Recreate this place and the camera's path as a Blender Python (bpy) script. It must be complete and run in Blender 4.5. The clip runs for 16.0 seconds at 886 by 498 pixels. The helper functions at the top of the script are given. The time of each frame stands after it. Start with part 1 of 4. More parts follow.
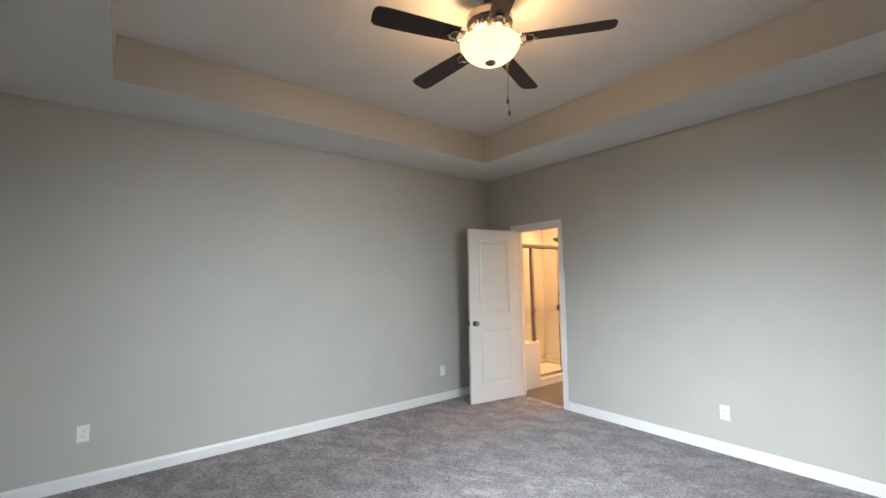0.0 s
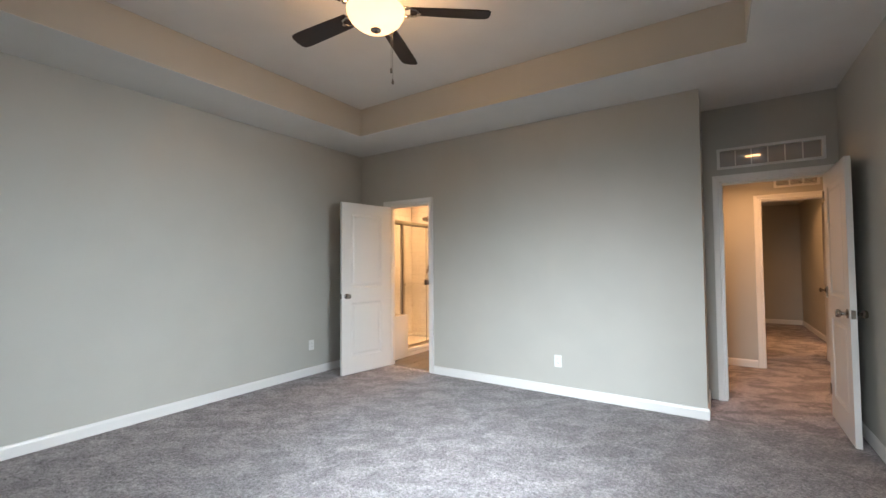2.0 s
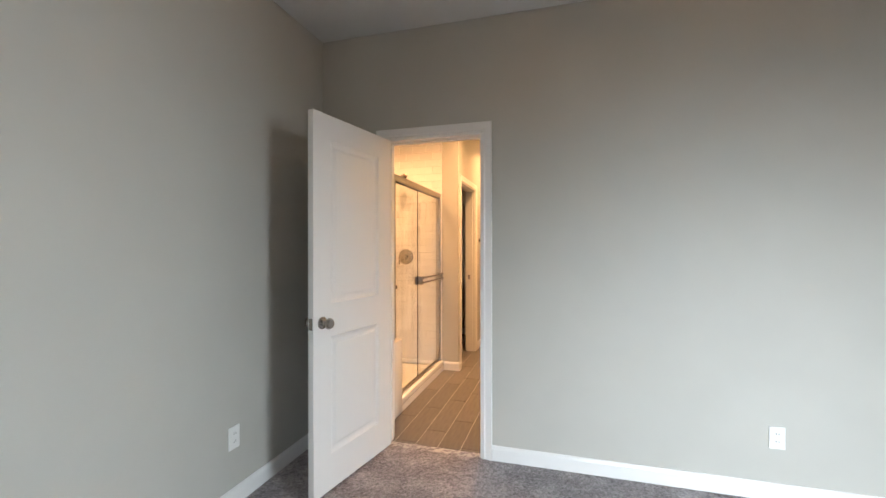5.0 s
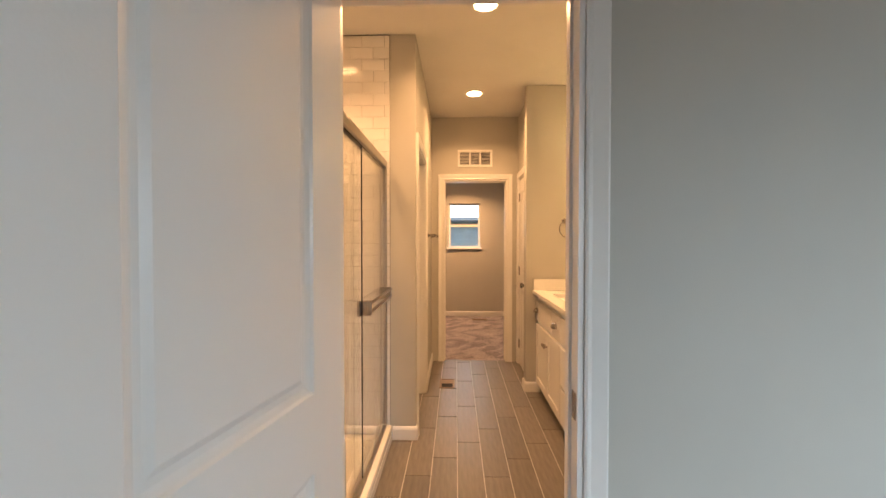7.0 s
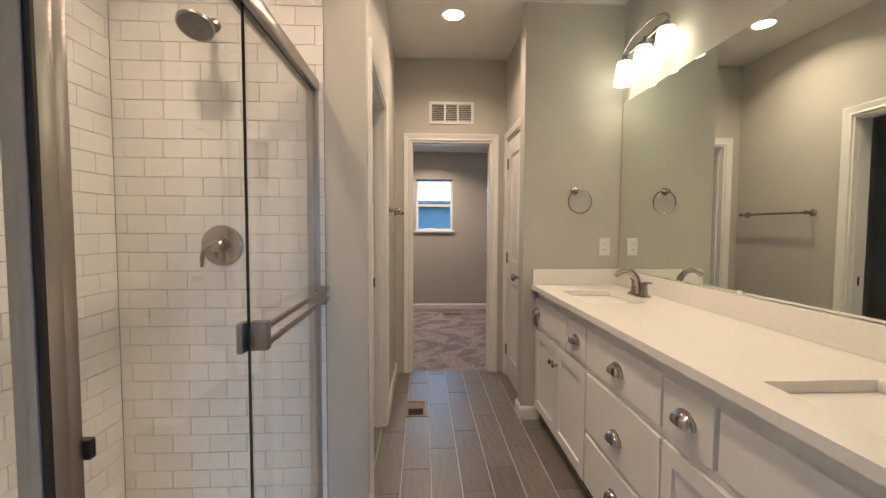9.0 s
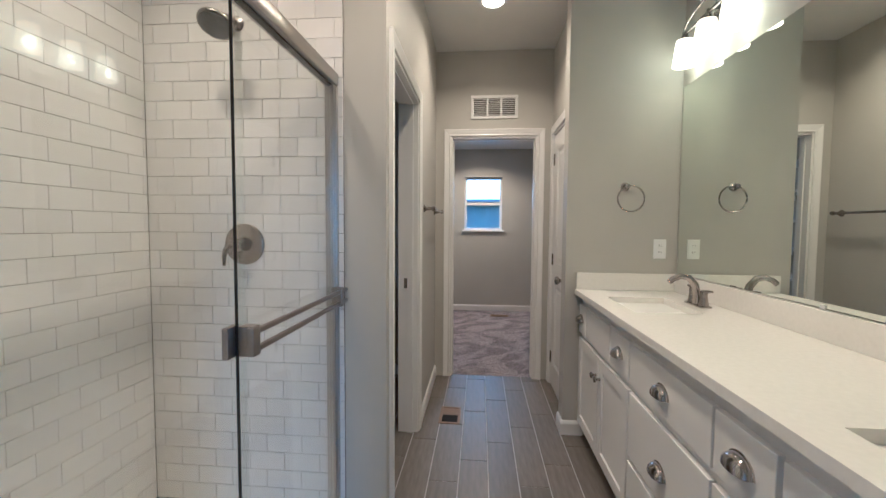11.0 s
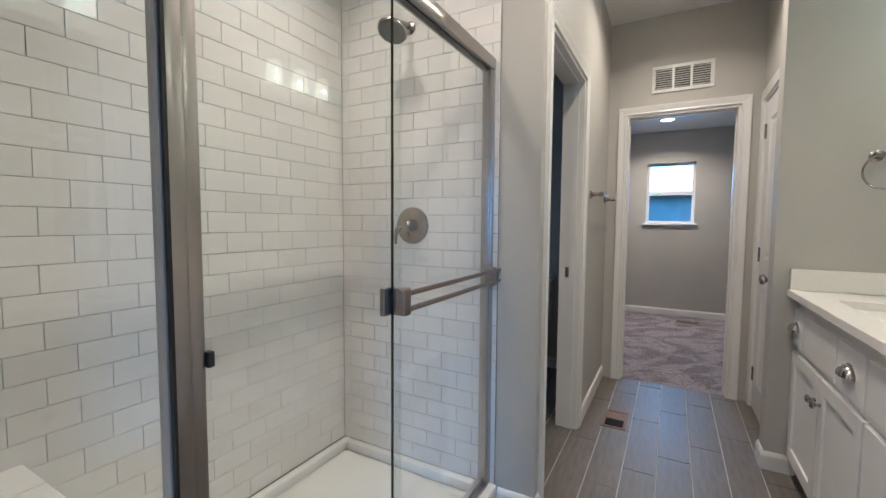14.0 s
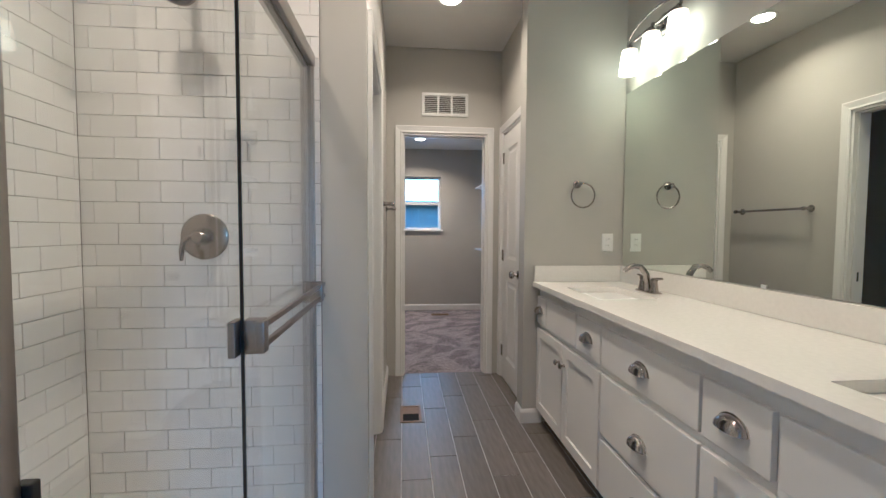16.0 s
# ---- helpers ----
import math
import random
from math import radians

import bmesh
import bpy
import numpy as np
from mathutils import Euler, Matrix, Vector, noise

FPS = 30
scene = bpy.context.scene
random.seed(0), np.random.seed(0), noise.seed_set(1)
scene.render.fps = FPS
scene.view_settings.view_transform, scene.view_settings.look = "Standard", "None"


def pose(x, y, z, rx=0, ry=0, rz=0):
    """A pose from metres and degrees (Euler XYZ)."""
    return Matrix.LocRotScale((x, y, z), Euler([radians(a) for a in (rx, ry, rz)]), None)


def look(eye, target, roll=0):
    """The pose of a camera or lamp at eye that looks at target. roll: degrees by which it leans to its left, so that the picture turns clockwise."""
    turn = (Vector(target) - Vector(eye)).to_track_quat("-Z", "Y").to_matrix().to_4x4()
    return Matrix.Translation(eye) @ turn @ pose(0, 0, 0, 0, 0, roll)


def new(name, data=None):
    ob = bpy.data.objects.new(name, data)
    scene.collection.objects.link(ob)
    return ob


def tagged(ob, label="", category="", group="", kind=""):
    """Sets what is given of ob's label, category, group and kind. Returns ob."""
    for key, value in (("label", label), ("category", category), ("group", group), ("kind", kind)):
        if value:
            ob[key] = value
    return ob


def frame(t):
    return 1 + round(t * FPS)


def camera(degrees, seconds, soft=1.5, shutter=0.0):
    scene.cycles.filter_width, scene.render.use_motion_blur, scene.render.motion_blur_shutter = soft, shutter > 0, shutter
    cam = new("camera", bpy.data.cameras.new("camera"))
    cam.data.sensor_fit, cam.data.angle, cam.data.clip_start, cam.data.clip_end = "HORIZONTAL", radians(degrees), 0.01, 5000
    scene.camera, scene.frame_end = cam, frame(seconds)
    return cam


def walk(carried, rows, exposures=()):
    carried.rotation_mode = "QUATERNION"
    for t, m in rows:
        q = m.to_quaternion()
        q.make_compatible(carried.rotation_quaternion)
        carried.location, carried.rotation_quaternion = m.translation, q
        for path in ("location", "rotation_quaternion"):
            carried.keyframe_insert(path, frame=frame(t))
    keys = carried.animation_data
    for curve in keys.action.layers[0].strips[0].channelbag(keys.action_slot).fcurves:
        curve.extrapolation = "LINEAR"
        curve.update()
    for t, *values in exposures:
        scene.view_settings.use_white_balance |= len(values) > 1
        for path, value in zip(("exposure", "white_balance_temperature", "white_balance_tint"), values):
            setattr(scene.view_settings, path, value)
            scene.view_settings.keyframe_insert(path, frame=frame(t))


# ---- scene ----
cam = camera(94.0, 16.0)
PATH = [
    (0, (3.979, -3.893, 1.428), (2.408, -2.664, 1.576), -0.8),
    (0.5, (4.041, -4.026, 1.417), (2.596, -2.65, 1.56), -0.7),
    (1, (4.09, -4.058, 1.382), (2.771, -2.56, 1.516), -0.6),
    (1.5, (4.086, -4.074, 1.342), (2.887, -2.477, 1.449), -0.6),
    (2, (4.0, -4.034, 1.284), (2.895, -2.368, 1.357), -0.4),
    (2.5, (3.711, -3.895, 1.268), (2.688, -2.177, 1.307), -0.3),
    (3, (3.302, -3.724, 1.276), (2.345, -1.968, 1.284), -0.2),
    (3.5, (2.847, -3.515, 1.304), (1.962, -1.721, 1.292), -0.2),
    (3.7, (2.687, -3.396, 1.303), (1.831, -1.588, 1.294), -0.3),
    (5.8, (1.158, -1.953, 1.316), (0.806, 0.016, 1.296), 0.0),
    (6, (1.094, -1.8, 1.329), (0.79, 0.176, 1.303), -0.1),
    (6.5, (0.921, -1.402, 1.335), (0.753, 0.591, 1.309), -0.1),
    (7, (0.808, -1.051, 1.351), (0.745, 0.948, 1.315), -0.0),
    (7.5, (0.788, -0.718, 1.306), (0.808, 1.281, 1.265), -0.1),
    (8, (0.795, -0.434, 1.281), (0.865, 1.564, 1.226), -0.1),
    (8.2, (0.764, -0.331, 1.301), (0.867, 1.665, 1.227), 0.2),
    (10.3, (0.862, 0.129, 1.263), (0.911, 2.126, 1.151), 0.3),
    (10.5, (0.888, 0.127, 1.272), (0.879, 2.124, 1.16), 0.3),
    (11, (0.911, 0.095, 1.291), (0.735, 2.084, 1.182), 0.4),
    (11.5, (0.941, 0.074, 1.294), (0.534, 2.029, 1.18), 0.5),
    (12, (0.975, 0.079, 1.281), (0.332, 1.969, 1.163), 0.4),
    (12.5, (0.992, 0.076, 1.253), (0.158, 1.889, 1.133), 0.4),
    (13, (1.003, 0.076, 1.241), (0.045, 1.827, 1.116), 0.3),
    (13.5, (1.001, 0.089, 1.224), (0.0, 1.816, 1.098), 0.4),
    (14, (0.992, 0.119, 1.225), (0.027, 1.866, 1.099), 0.4),
    (14.5, (0.921, 0.105, 1.252), (0.113, 1.93, 1.128), 0.4),
    (15, (0.812, 0.093, 1.255), (0.309, 2.025, 1.14), 0.4),
    (15.5, (0.729, 0.096, 1.234), (0.581, 2.087, 1.128), 0.4),
    (16, (0.673, 0.118, 1.243), (0.865, 2.106, 1.149), 0.3),
]
EXPOSURES = [(0, 0.75, 6500, 10), (3.7, 0.8, 6500, 10), (5.8, 0.85, 6500, 10), (7, 0.52, 6300, 8), (7.6, 0.22, 5850, 4), (8.2, 0.17, 4850, 0), (10.3, 0.12, 3560, -6), (11.5, 0.09, 3500, -6), (13, 0.13, 3430, -6), (14.5, 0.13, 3430, -6), (16, 0.10, 3500, -6)]
walk(cam, [(t, look(eye, target, roll)) for t, eye, target, roll in PATH], EXPOSURES)

# ------------------------------------------------------------ world and light
world = bpy.data.worlds.new("sky")
scene.world = world
world.use_nodes = True
wn = world.node_tree
sky = wn.nodes.new("ShaderNodeTexSky")
sky.sky_type, sky.sun_disc, sky.sun_elevation, sky.sun_rotation = "NISHITA", False, radians(35), radians(200)
wn.nodes["Background"].inputs[1].default_value = 0.13
wn.links.new(sky.outputs[0], wn.nodes["Background"].inputs[0])



def area_lamp(name, m, sx, sy, power, colour, spread=180):
    lamp = bpy.data.lights.new(name, "AREA")
    lamp.shape, lamp.size, lamp.size_y, lamp.energy, lamp.color, lamp.spread = "RECTANGLE", sx, sy, power, colour, radians(spread)
    ob = new(name, lamp)
    ob.matrix_world = m
    return ob


# sky light for the two bedroom windows behind the start of the walk and the closet window
SOUTH, EAST = 25, 25
DAY = (0.81, 0.918, 1.0)
area_lamp("window_light", look((3.2, -4.70, 1.43), (3.1, -3.70, 1.05)), 1.5, 1.5, SOUTH, DAY, 60)
area_lamp("window_light", look((4.85, -2.5, 1.43), (3.85, -2.50, 1.05)), 1.0, 1.5, EAST, DAY, 80)
area_lamp("window_light", look((0.96, 6.47, 1.64), (0.96, 5.4, 1.2)), 0.5, 0.7, 2.6, DAY)


def point_lamp(name, at, power, colour, radius):
    lamp = bpy.data.lights.new(name, "POINT")
    lamp.energy, lamp.color, lamp.shadow_soft_size = power, colour, radius
    ob = new(name, lamp)
    ob.location = at
    return ob


BULB_COLOUR = (1.0, 0.57, 0.20)
for a in (0.4, 2.5, 4.6):
    point_lamp("fan_bulb", (2.383 + 0.118 * math.cos(a), -2.286 + 0.118 * math.sin(a), 2.792), 5.6, (1.0, 0.57, 0.26), 0.015)
for yc in (2.29, 0.79):
    for dy in (-0.22, 0.0, 0.22):
        point_lamp("vanity_bulb", (2.010, yc + dy, 2.222), 2.1, BULB_COLOUR, 0.02)

# ------------------------------------------------------------ materials


def material(name, base, rough=0.5, metal=0.0, vary=0.0, scale=8.0, bump=0.0, bump_scale=200.0, second=None, spec=0.5, coat=0.0, stretch=(1, 1, 1), piece=0.0):
    m = bpy.data.materials.new(name)
    m.use_nodes = True
    nt = m.node_tree
    b = nt.nodes["Principled BSDF"]
    b.inputs["Base Color"].default_value = (*base, 1)
    b.inputs["Roughness"].default_value = rough
    b.inputs["Metallic"].default_value = metal
    b.inputs["Specular IOR Level"].default_value = spec
    b.inputs["Coat Weight"].default_value = coat
    if vary or bump or piece:
        co = nt.nodes.new("ShaderNodeTexCoord")
        mp = nt.nodes.new("ShaderNodeMapping")
        mp.inputs["Scale"].default_value = stretch
        nt.links.new(co.outputs["Object"], mp.inputs[0])
    colour = None
    if vary:
        no = nt.nodes.new("ShaderNodeTexNoise")
        no.inputs["Scale"].default_value, no.inputs["Detail"].default_value = scale, 6
        nt.links.new(mp.outputs[0], no.inputs["Vector"])
        ramp = nt.nodes.new("ShaderNodeValToRGB")
        lo = second or [c * (1 - vary) for c in base]
        ramp.color_ramp.elements[0].color, ramp.color_ramp.elements[0].position = (*lo, 1), 0.32
        ramp.color_ramp.elements[1].color, ramp.color_ramp.elements[1].position = (*base, 1), 0.66
        nt.links.new(no.outputs[0], ramp.inputs[0])
        colour = ramp.outputs[0]
        ro = nt.nodes.new("ShaderNodeMapRange")
        ro.inputs[3].default_value, ro.inputs[4].default_value = rough * 0.85, min(1, rough * 1.15)
        nt.links.new(no.outputs[0], ro.inputs[0])
        nt.links.new(ro.outputs[0], b.inputs["Roughness"])
    if piece:
        info = nt.nodes.new("ShaderNodeObjectInfo")
        mr = nt.nodes.new("ShaderNodeMapRange")
        mr.inputs[3].default_value, mr.inputs[4].default_value = 1 - piece, 1 + piece * 0.5
        nt.links.new(info.outputs["Random"], mr.inputs[0])
        mix = nt.nodes.new("ShaderNodeVectorMath")
        mix.operation = "SCALE"
        if colour:
            nt.links.new(colour, mix.inputs[0])
        else:
            mix.inputs[0].default_value = base
        nt.links.new(mr.outputs[0], mix.inputs["Scale"])
        colour = mix.outputs[0]
    if colour:
        nt.links.new(colour, b.inputs["Base Color"])
    if bump:
        n2 = nt.nodes.new("ShaderNodeTexNoise")
        n2.inputs["Scale"].default_value, n2.inputs["Detail"].default_value = bump_scale, 4
        nt.links.new(mp.outputs[0], n2.inputs["Vector"])
        bp = nt.nodes.new("ShaderNodeBump")
        bp.inputs["Strength"].default_value, bp.inputs["Distance"].default_value = bump, 0.004
        nt.links.new(n2.outputs[0], bp.inputs["Height"])
        nt.links.new(bp.outputs[0], b.inputs["Normal"])
    return m


def glow(name, colour, strength, clear=0.0):
    m = bpy.data.materials.new(name)
    m.use_nodes = True
    b = m.node_tree.nodes["Principled BSDF"]
    b.inputs["Base Color"].default_value = (0.9, 0.88, 0.84, 1)
    b.inputs["Emission Color"].default_value = (*colour, 1)
    b.inputs["Emission Strength"].default_value = strength
    if clear:
        nt = m.node_tree
        tr, mx = nt.nodes.new("ShaderNodeBsdfTransparent"), nt.nodes.new("ShaderNodeMixShader")
        mx.inputs[0].default_value = clear
        nt.links.new(b.outputs[0], mx.inputs[1])
        nt.links.new(tr.outputs[0], mx.inputs[2])
        nt.links.new(mx.outputs[0], nt.nodes["Material Output"].inputs[0])
    return m


PAINT = material("wall_paint", (0.50, 0.488, 0.445), 0.55, vary=0.05, scale=2.5, bump=0.10, bump_scale=260)
CEIL = material("ceiling_paint", (0.72, 0.71, 0.68), 0.8, vary=0.05, scale=3, bump=0.25, bump_scale=160)
TRIM = material("white_trim_paint", (0.80, 0.79, 0.77), 0.32, vary=0.03, scale=4, bump=0.04, bump_scale=120)
DOORP = material("white_door_paint", (0.80, 0.79, 0.77), 0.3, vary=0.02, scale=1.5, bump=0.05, bump_scale=180)
CAB = material("white_cabinet_paint", (0.78, 0.77, 0.75), 0.35, vary=0.03, scale=5, bump=0.03, bump_scale=150)
QUARTZ = material("white_quartz", (0.82, 0.80, 0.76), 0.22, vary=0.04, scale=60)
PORC = material("white_porcelain", (0.85, 0.84, 0.82), 0.08, vary=0.02, scale=3, coat=0.3)
ACRYL = material("white_acrylic", (0.82, 0.81, 0.78), 0.2, vary=0.03, scale=4)
TILE = material("glossy_white_tile", (0.82, 0.80, 0.78), 0.1, vary=0.035, scale=9, bump=0.03, bump_scale=14, piece=0.05)
GROUT = material("grey_grout", (0.22, 0.205, 0.19), 0.85, vary=0.2, scale=30, bump=0.2)
FGROUT = material("floor_grout", (0.62, 0.60, 0.57), 0.85, vary=0.2, scale=30, bump=0.2)
PLANK = material("grey_wood_look_tile", (0.185, 0.165, 0.148), 0.38, vary=0.3, scale=7, bump=0.12, bump_scale=60, stretch=(7, 1, 1), piece=0.16)
NICKEL = material("brushed_nickel", (0.39, 0.36, 0.33), 0.24, 1.0, vary=0.12, scale=80, stretch=(1, 1, 0.05))
STEEL = material("brushed_steel_frame", (0.47, 0.445, 0.415), 0.30, 1.0, vary=0.05, scale=90, stretch=(8, 8, 0.05))
CHROME = material("polished_nickel", (0.48, 0.45, 0.425), 0.11, 1.0, vary=0.05, scale=30)
BLACK = material("black_rubber", (0.015, 0.014, 0.013), 0.5, vary=0.2, scale=40)
# near-black: the shade inside slots, vents and openings painted as colour
DARK = material("dark_void", (0.02, 0.02, 0.022), 0.8, vary=0.2, scale=20, spec=0.1)
PEWTER = material("satin_pewter", (0.34, 0.31, 0.285), 0.36, 1.0, vary=0.08, scale=70)
PLATE = material("white_plastic", (0.82, 0.82, 0.80), 0.3, vary=0.02, scale=9)
BRONZE = material("tan_register_metal", (0.24, 0.16, 0.10), 0.65, 0.0, vary=0.2, scale=40)
BLADE = material("dark_walnut_blade", (0.034, 0.014, 0.009), 0.4, vary=0.4, scale=9, stretch=(1, 9, 1), bump=0.05)
FENCE = material("blue_grey_siding", (0.62, 0.70, 0.72), 0.7, vary=0.15, scale=3)
ROOF = material("grey_shingle", (0.26, 0.26, 0.27), 0.9, vary=0.3, scale=12)
GRASS = material("lawn", (0.06, 0.09, 0.03), 0.9, vary=0.4, scale=5, bump=0.5, bump_scale=40)
SHELF = material("white_shelf", (0.78, 0.78, 0.77), 0.45, vary=0.03, scale=5)
# dull grey with the lighter reflection on the stile's side put into its colour
STILE_SIDE = material("dull_grey_stile_side", (0.42, 0.41, 0.39), 0.5, 0.4, vary=0.08, scale=60)
MIRROR = material("silvered_mirror", (0.86, 0.90, 0.84), 0.0, 1.0)
BULB = glow("lit_frosted_shade", (1.0, 0.64, 0.30), 4.0, 0.36)
BOWL = glow("lit_alabaster_bowl", (1.0, 0.58, 0.26), 1.4)
CANL = glow("lit_downlight", (1.0, 0.505, 0.21), 30)


def carpet_material(name, a, b, marks):
    m = bpy.data.materials.new(name)
    m.use_nodes = True
    nt = m.node_tree
    p = nt.nodes["Principled BSDF"]
    p.inputs["Roughness"].default_value = 1.0
    p.inputs["Specular IOR Level"].default_value = 0.1
    p.inputs["Sheen Weight"].default_value = 0.25
    co = nt.nodes.new("ShaderNodeTexCoord")
    cols = []
    for sc, det, lo, hi, c0, c1 in (marks, (130, 3, 0.33, 0.67, a, b), (42, 4, 0.36, 0.64, (0.74,) * 3, (1.24,) * 3)):
        n = nt.nodes.new("ShaderNodeTexNoise")
        n.inputs["Scale"].default_value, n.inputs["Detail"].default_value = sc, det
        n.inputs["Distortion"].default_value = 0.6
        mp = nt.nodes.new("ShaderNodeMapping")
        mp.vector_type = "TEXTURE"
        mp.inputs["Rotation"].default_value = (0, 0, radians(35 if sc < 20 else 0))
        mp.inputs["Scale"].default_value = (1.35, 0.85, 1) if sc < 20 else (1, 1, 1)
        nt.links.new(co.outputs["Object"], mp.inputs[0])
        nt.links.new(mp.outputs[0], n.inputs["Vector"])
        r = nt.nodes.new("ShaderNodeValToRGB")
        r.color_ramp.elements[0].color, r.color_ramp.elements[0].position = (*c0, 1), lo
        r.color_ramp.elements[1].color, r.color_ramp.elements[1].position = (*c1, 1), hi
        nt.links.new(n.outputs[0], r.inputs[0])
        cols.append((r.outputs[0], n.outputs[0]))
    x = cols[0][0]
    for other in (cols[1][0], cols[2][0]):
        mu = nt.nodes.new("ShaderNodeVectorMath")
        mu.operation = "MULTIPLY"
        nt.links.new(x, mu.inputs[0])
        nt.links.new(other, mu.inputs[1])
        x = mu.outputs[0]
    nt.links.new(x, p.inputs["Base Color"])
    bp = nt.nodes.new("ShaderNodeBump")
    bp.inputs["Strength"].default_value, bp.inputs["Distance"].default_value = 0.9, 0.012
    nt.links.new(cols[1][1], bp.inputs["Height"])
    nt.links.new(bp.outputs[0], p.inputs["Normal"])
    return m


CARPET = carpet_material("grey_pile_carpet", (0.17, 0.152, 0.157), (0.44, 0.40, 0.41), (6.0, 5, 0.40, 0.62, (0.80,) * 3, (1.22,) * 3))
MARKED = carpet_material("grey_carpet_with_pile_marks", (0.19, 0.165, 0.175), (0.47, 0.41, 0.43), (5.0, 3, 0.44, 0.56, (0.72,) * 3, (1.25,) * 3))


def glass_material(name, tint, rough=0.0, haze=0.0):
    m = bpy.data.materials.new(name)
    m.use_nodes = True
    nt = m.node_tree
    nt.nodes.remove(nt.nodes["Principled BSDF"])
    tr = nt.nodes.new("ShaderNodeBsdfTransparent")
    tr.inputs[0].default_value = (*tint, 1)
    gl = nt.nodes.new("ShaderNodeBsdfGlossy")
    gl.inputs["Roughness"].default_value = rough
    lw = nt.nodes.new("ShaderNodeLayerWeight")
    lw.inputs[0].default_value = 0.5
    pw = nt.nodes.new("ShaderNodeMath")
    pw.operation, pw.inputs[1].default_value = "POWER", 5.0
    nt.links.new(lw.outputs["Facing"], pw.inputs[0])
    fr = nt.nodes.new("ShaderNodeMapRange")
    fr.inputs[3].default_value, fr.inputs[4].default_value = 0.045, 1.0
    nt.links.new(pw.outputs[0], fr.inputs[0])
    mx = nt.nodes.new("ShaderNodeMixShader")
    nt.links.new(fr.outputs[0], mx.inputs[0])
    nt.links.new(tr.outputs[0], mx.inputs[1])
    nt.links.new(gl.outputs[0], mx.inputs[2])
    last = mx
    if haze:
        df = nt.nodes.new("ShaderNodeBsdfDiffuse")
        df.inputs[0].default_value = (0.75, 0.75, 0.75, 1)
        last = nt.nodes.new("ShaderNodeMixShader")
        last.inputs[0].default_value = haze
        nt.links.new(mx.outputs[0], last.inputs[1])
        nt.links.new(df.outputs[0], last.inputs[2])
    nt.links.new(last.outputs[0], nt.nodes["Material Output"].inputs[0])
    return m


GLASS = glass_material("clear_glass", (0.975, 0.99, 0.982))
WGLASS = glass_material("window_glass", (0.95, 0.97, 0.98))
FROST = glass_material("dull_transom_glass", (0.5, 0.5, 0.5), 0.25, 0.45)

# ------------------------------------------------------------ mesh helpers


def box(bm, x0, x1, y0, y1, z0, z1, bevel=0.0):
    made = bmesh.ops.create_cube(bm, size=1.0)["verts"]
    for v in made:
        v.co = Vector(((x0 + x1) / 2 + v.co.x * (x1 - x0), (y0 + y1) / 2 + v.co.y * (y1 - y0), (z0 + z1) / 2 + v.co.z * (z1 - z0)))
    if bevel:
        es = list({e for v in made for e in v.link_edges})
        bmesh.ops.bevel(bm, geom=es, offset=bevel, segments=2, profile=0.5, affect="EDGES")


def lathe(bm, profile, m=Matrix(), n=24):
    """Turns (radius, height) pairs round the z axis of m."""
    rings = []
    for r, h in profile:
        rings.append([bm.verts.new(m @ Vector((r * math.cos(2 * math.pi * i / n), r * math.sin(2 * math.pi * i / n), h))) for i in range(n)] if r > 1e-6 else [bm.verts.new(m @ Vector((0, 0, h)))])
    for a, b in zip(rings, rings[1:]):
        for i in range(n):
            j = (i + 1) % n
            if len(a) == 1 and len(b) > 1:
                bm.faces.new((a[0], b[j], b[i]))
            elif len(b) == 1 and len(a) > 1:
                bm.faces.new((a[i], a[j], b[0]))
            elif len(a) > 1:
                bm.faces.new((a[i], a[j], b[j], b[i]))


def tube(bm, points, radius, n=10, closed=False, radii=None):
    pts = [Vector(p) for p in points]
    rings = []
    up = Vector((0, 0, 1))
    for k, p in enumerate(pts):
        a = pts[k - 1] if k or closed else p
        b = pts[(k + 1) % len(pts)] if k < len(pts) - 1 or closed else p
        d = (b - a).normalized()
        side = d.cross(up)
        if side.length < 1e-3:
            side = d.cross(Vector((1, 0, 0)))
        side.normalize()
        top = side.cross(d)
        r = radii[k] if radii else radius
        rings.append([bm.verts.new(p + r * (math.cos(2 * math.pi * i / n) * side + math.sin(2 * math.pi * i / n) * top)) for i in range(n)])
    for k in range(len(rings) if closed else len(rings) - 1):
        a, b = rings[k], rings[(k + 1) % len(rings)]
        for i in range(n):
            j = (i + 1) % n
            bm.faces.new((a[i], a[j], b[j], b[i]))
    if not closed:
        bm.faces.new(rings[0])
        bm.faces.new(rings[-1][::-1])


def finish(bm, name, mat, smooth=False):
    bmesh.ops.recalc_face_normals(bm, faces=bm.faces)
    me = bpy.data.meshes.new(name)
    bm.to_mesh(me)
    bm.free()
    me.materials.append(mat)
    if smooth:
        for p in me.polygons:
            p.use_smooth = True
        me.set_sharp_from_angle(angle=radians(38))
    return me


def part(name, bm, mat, parent, label="", smooth=False):
    ob = new(name, finish(bm, name, mat, smooth))
    ob.parent = parent
    return tagged(ob, label)


def thing(name, label, category, m=Matrix(), group="", kind=""):
    ob = new(name)
    ob.matrix_world = m
    return tagged(ob, label, category, group, kind)


def boxes(name, mat, rows, label, category, kind="structure", bevel=0.0):
    bm = bmesh.new()
    for r in rows:
        box(bm, *r, bevel)
    return tagged(new(name, finish(bm, name, mat)), label, category, "", kind)


def box_part(name, mat, parent, x0, x1, y0, y1, z0, z1, bevel=0.0, label=""):
    bm = bmesh.new()
    box(bm, x0, x1, y0, y1, z0, z1, bevel)
    return part(name, bm, mat, parent, label)


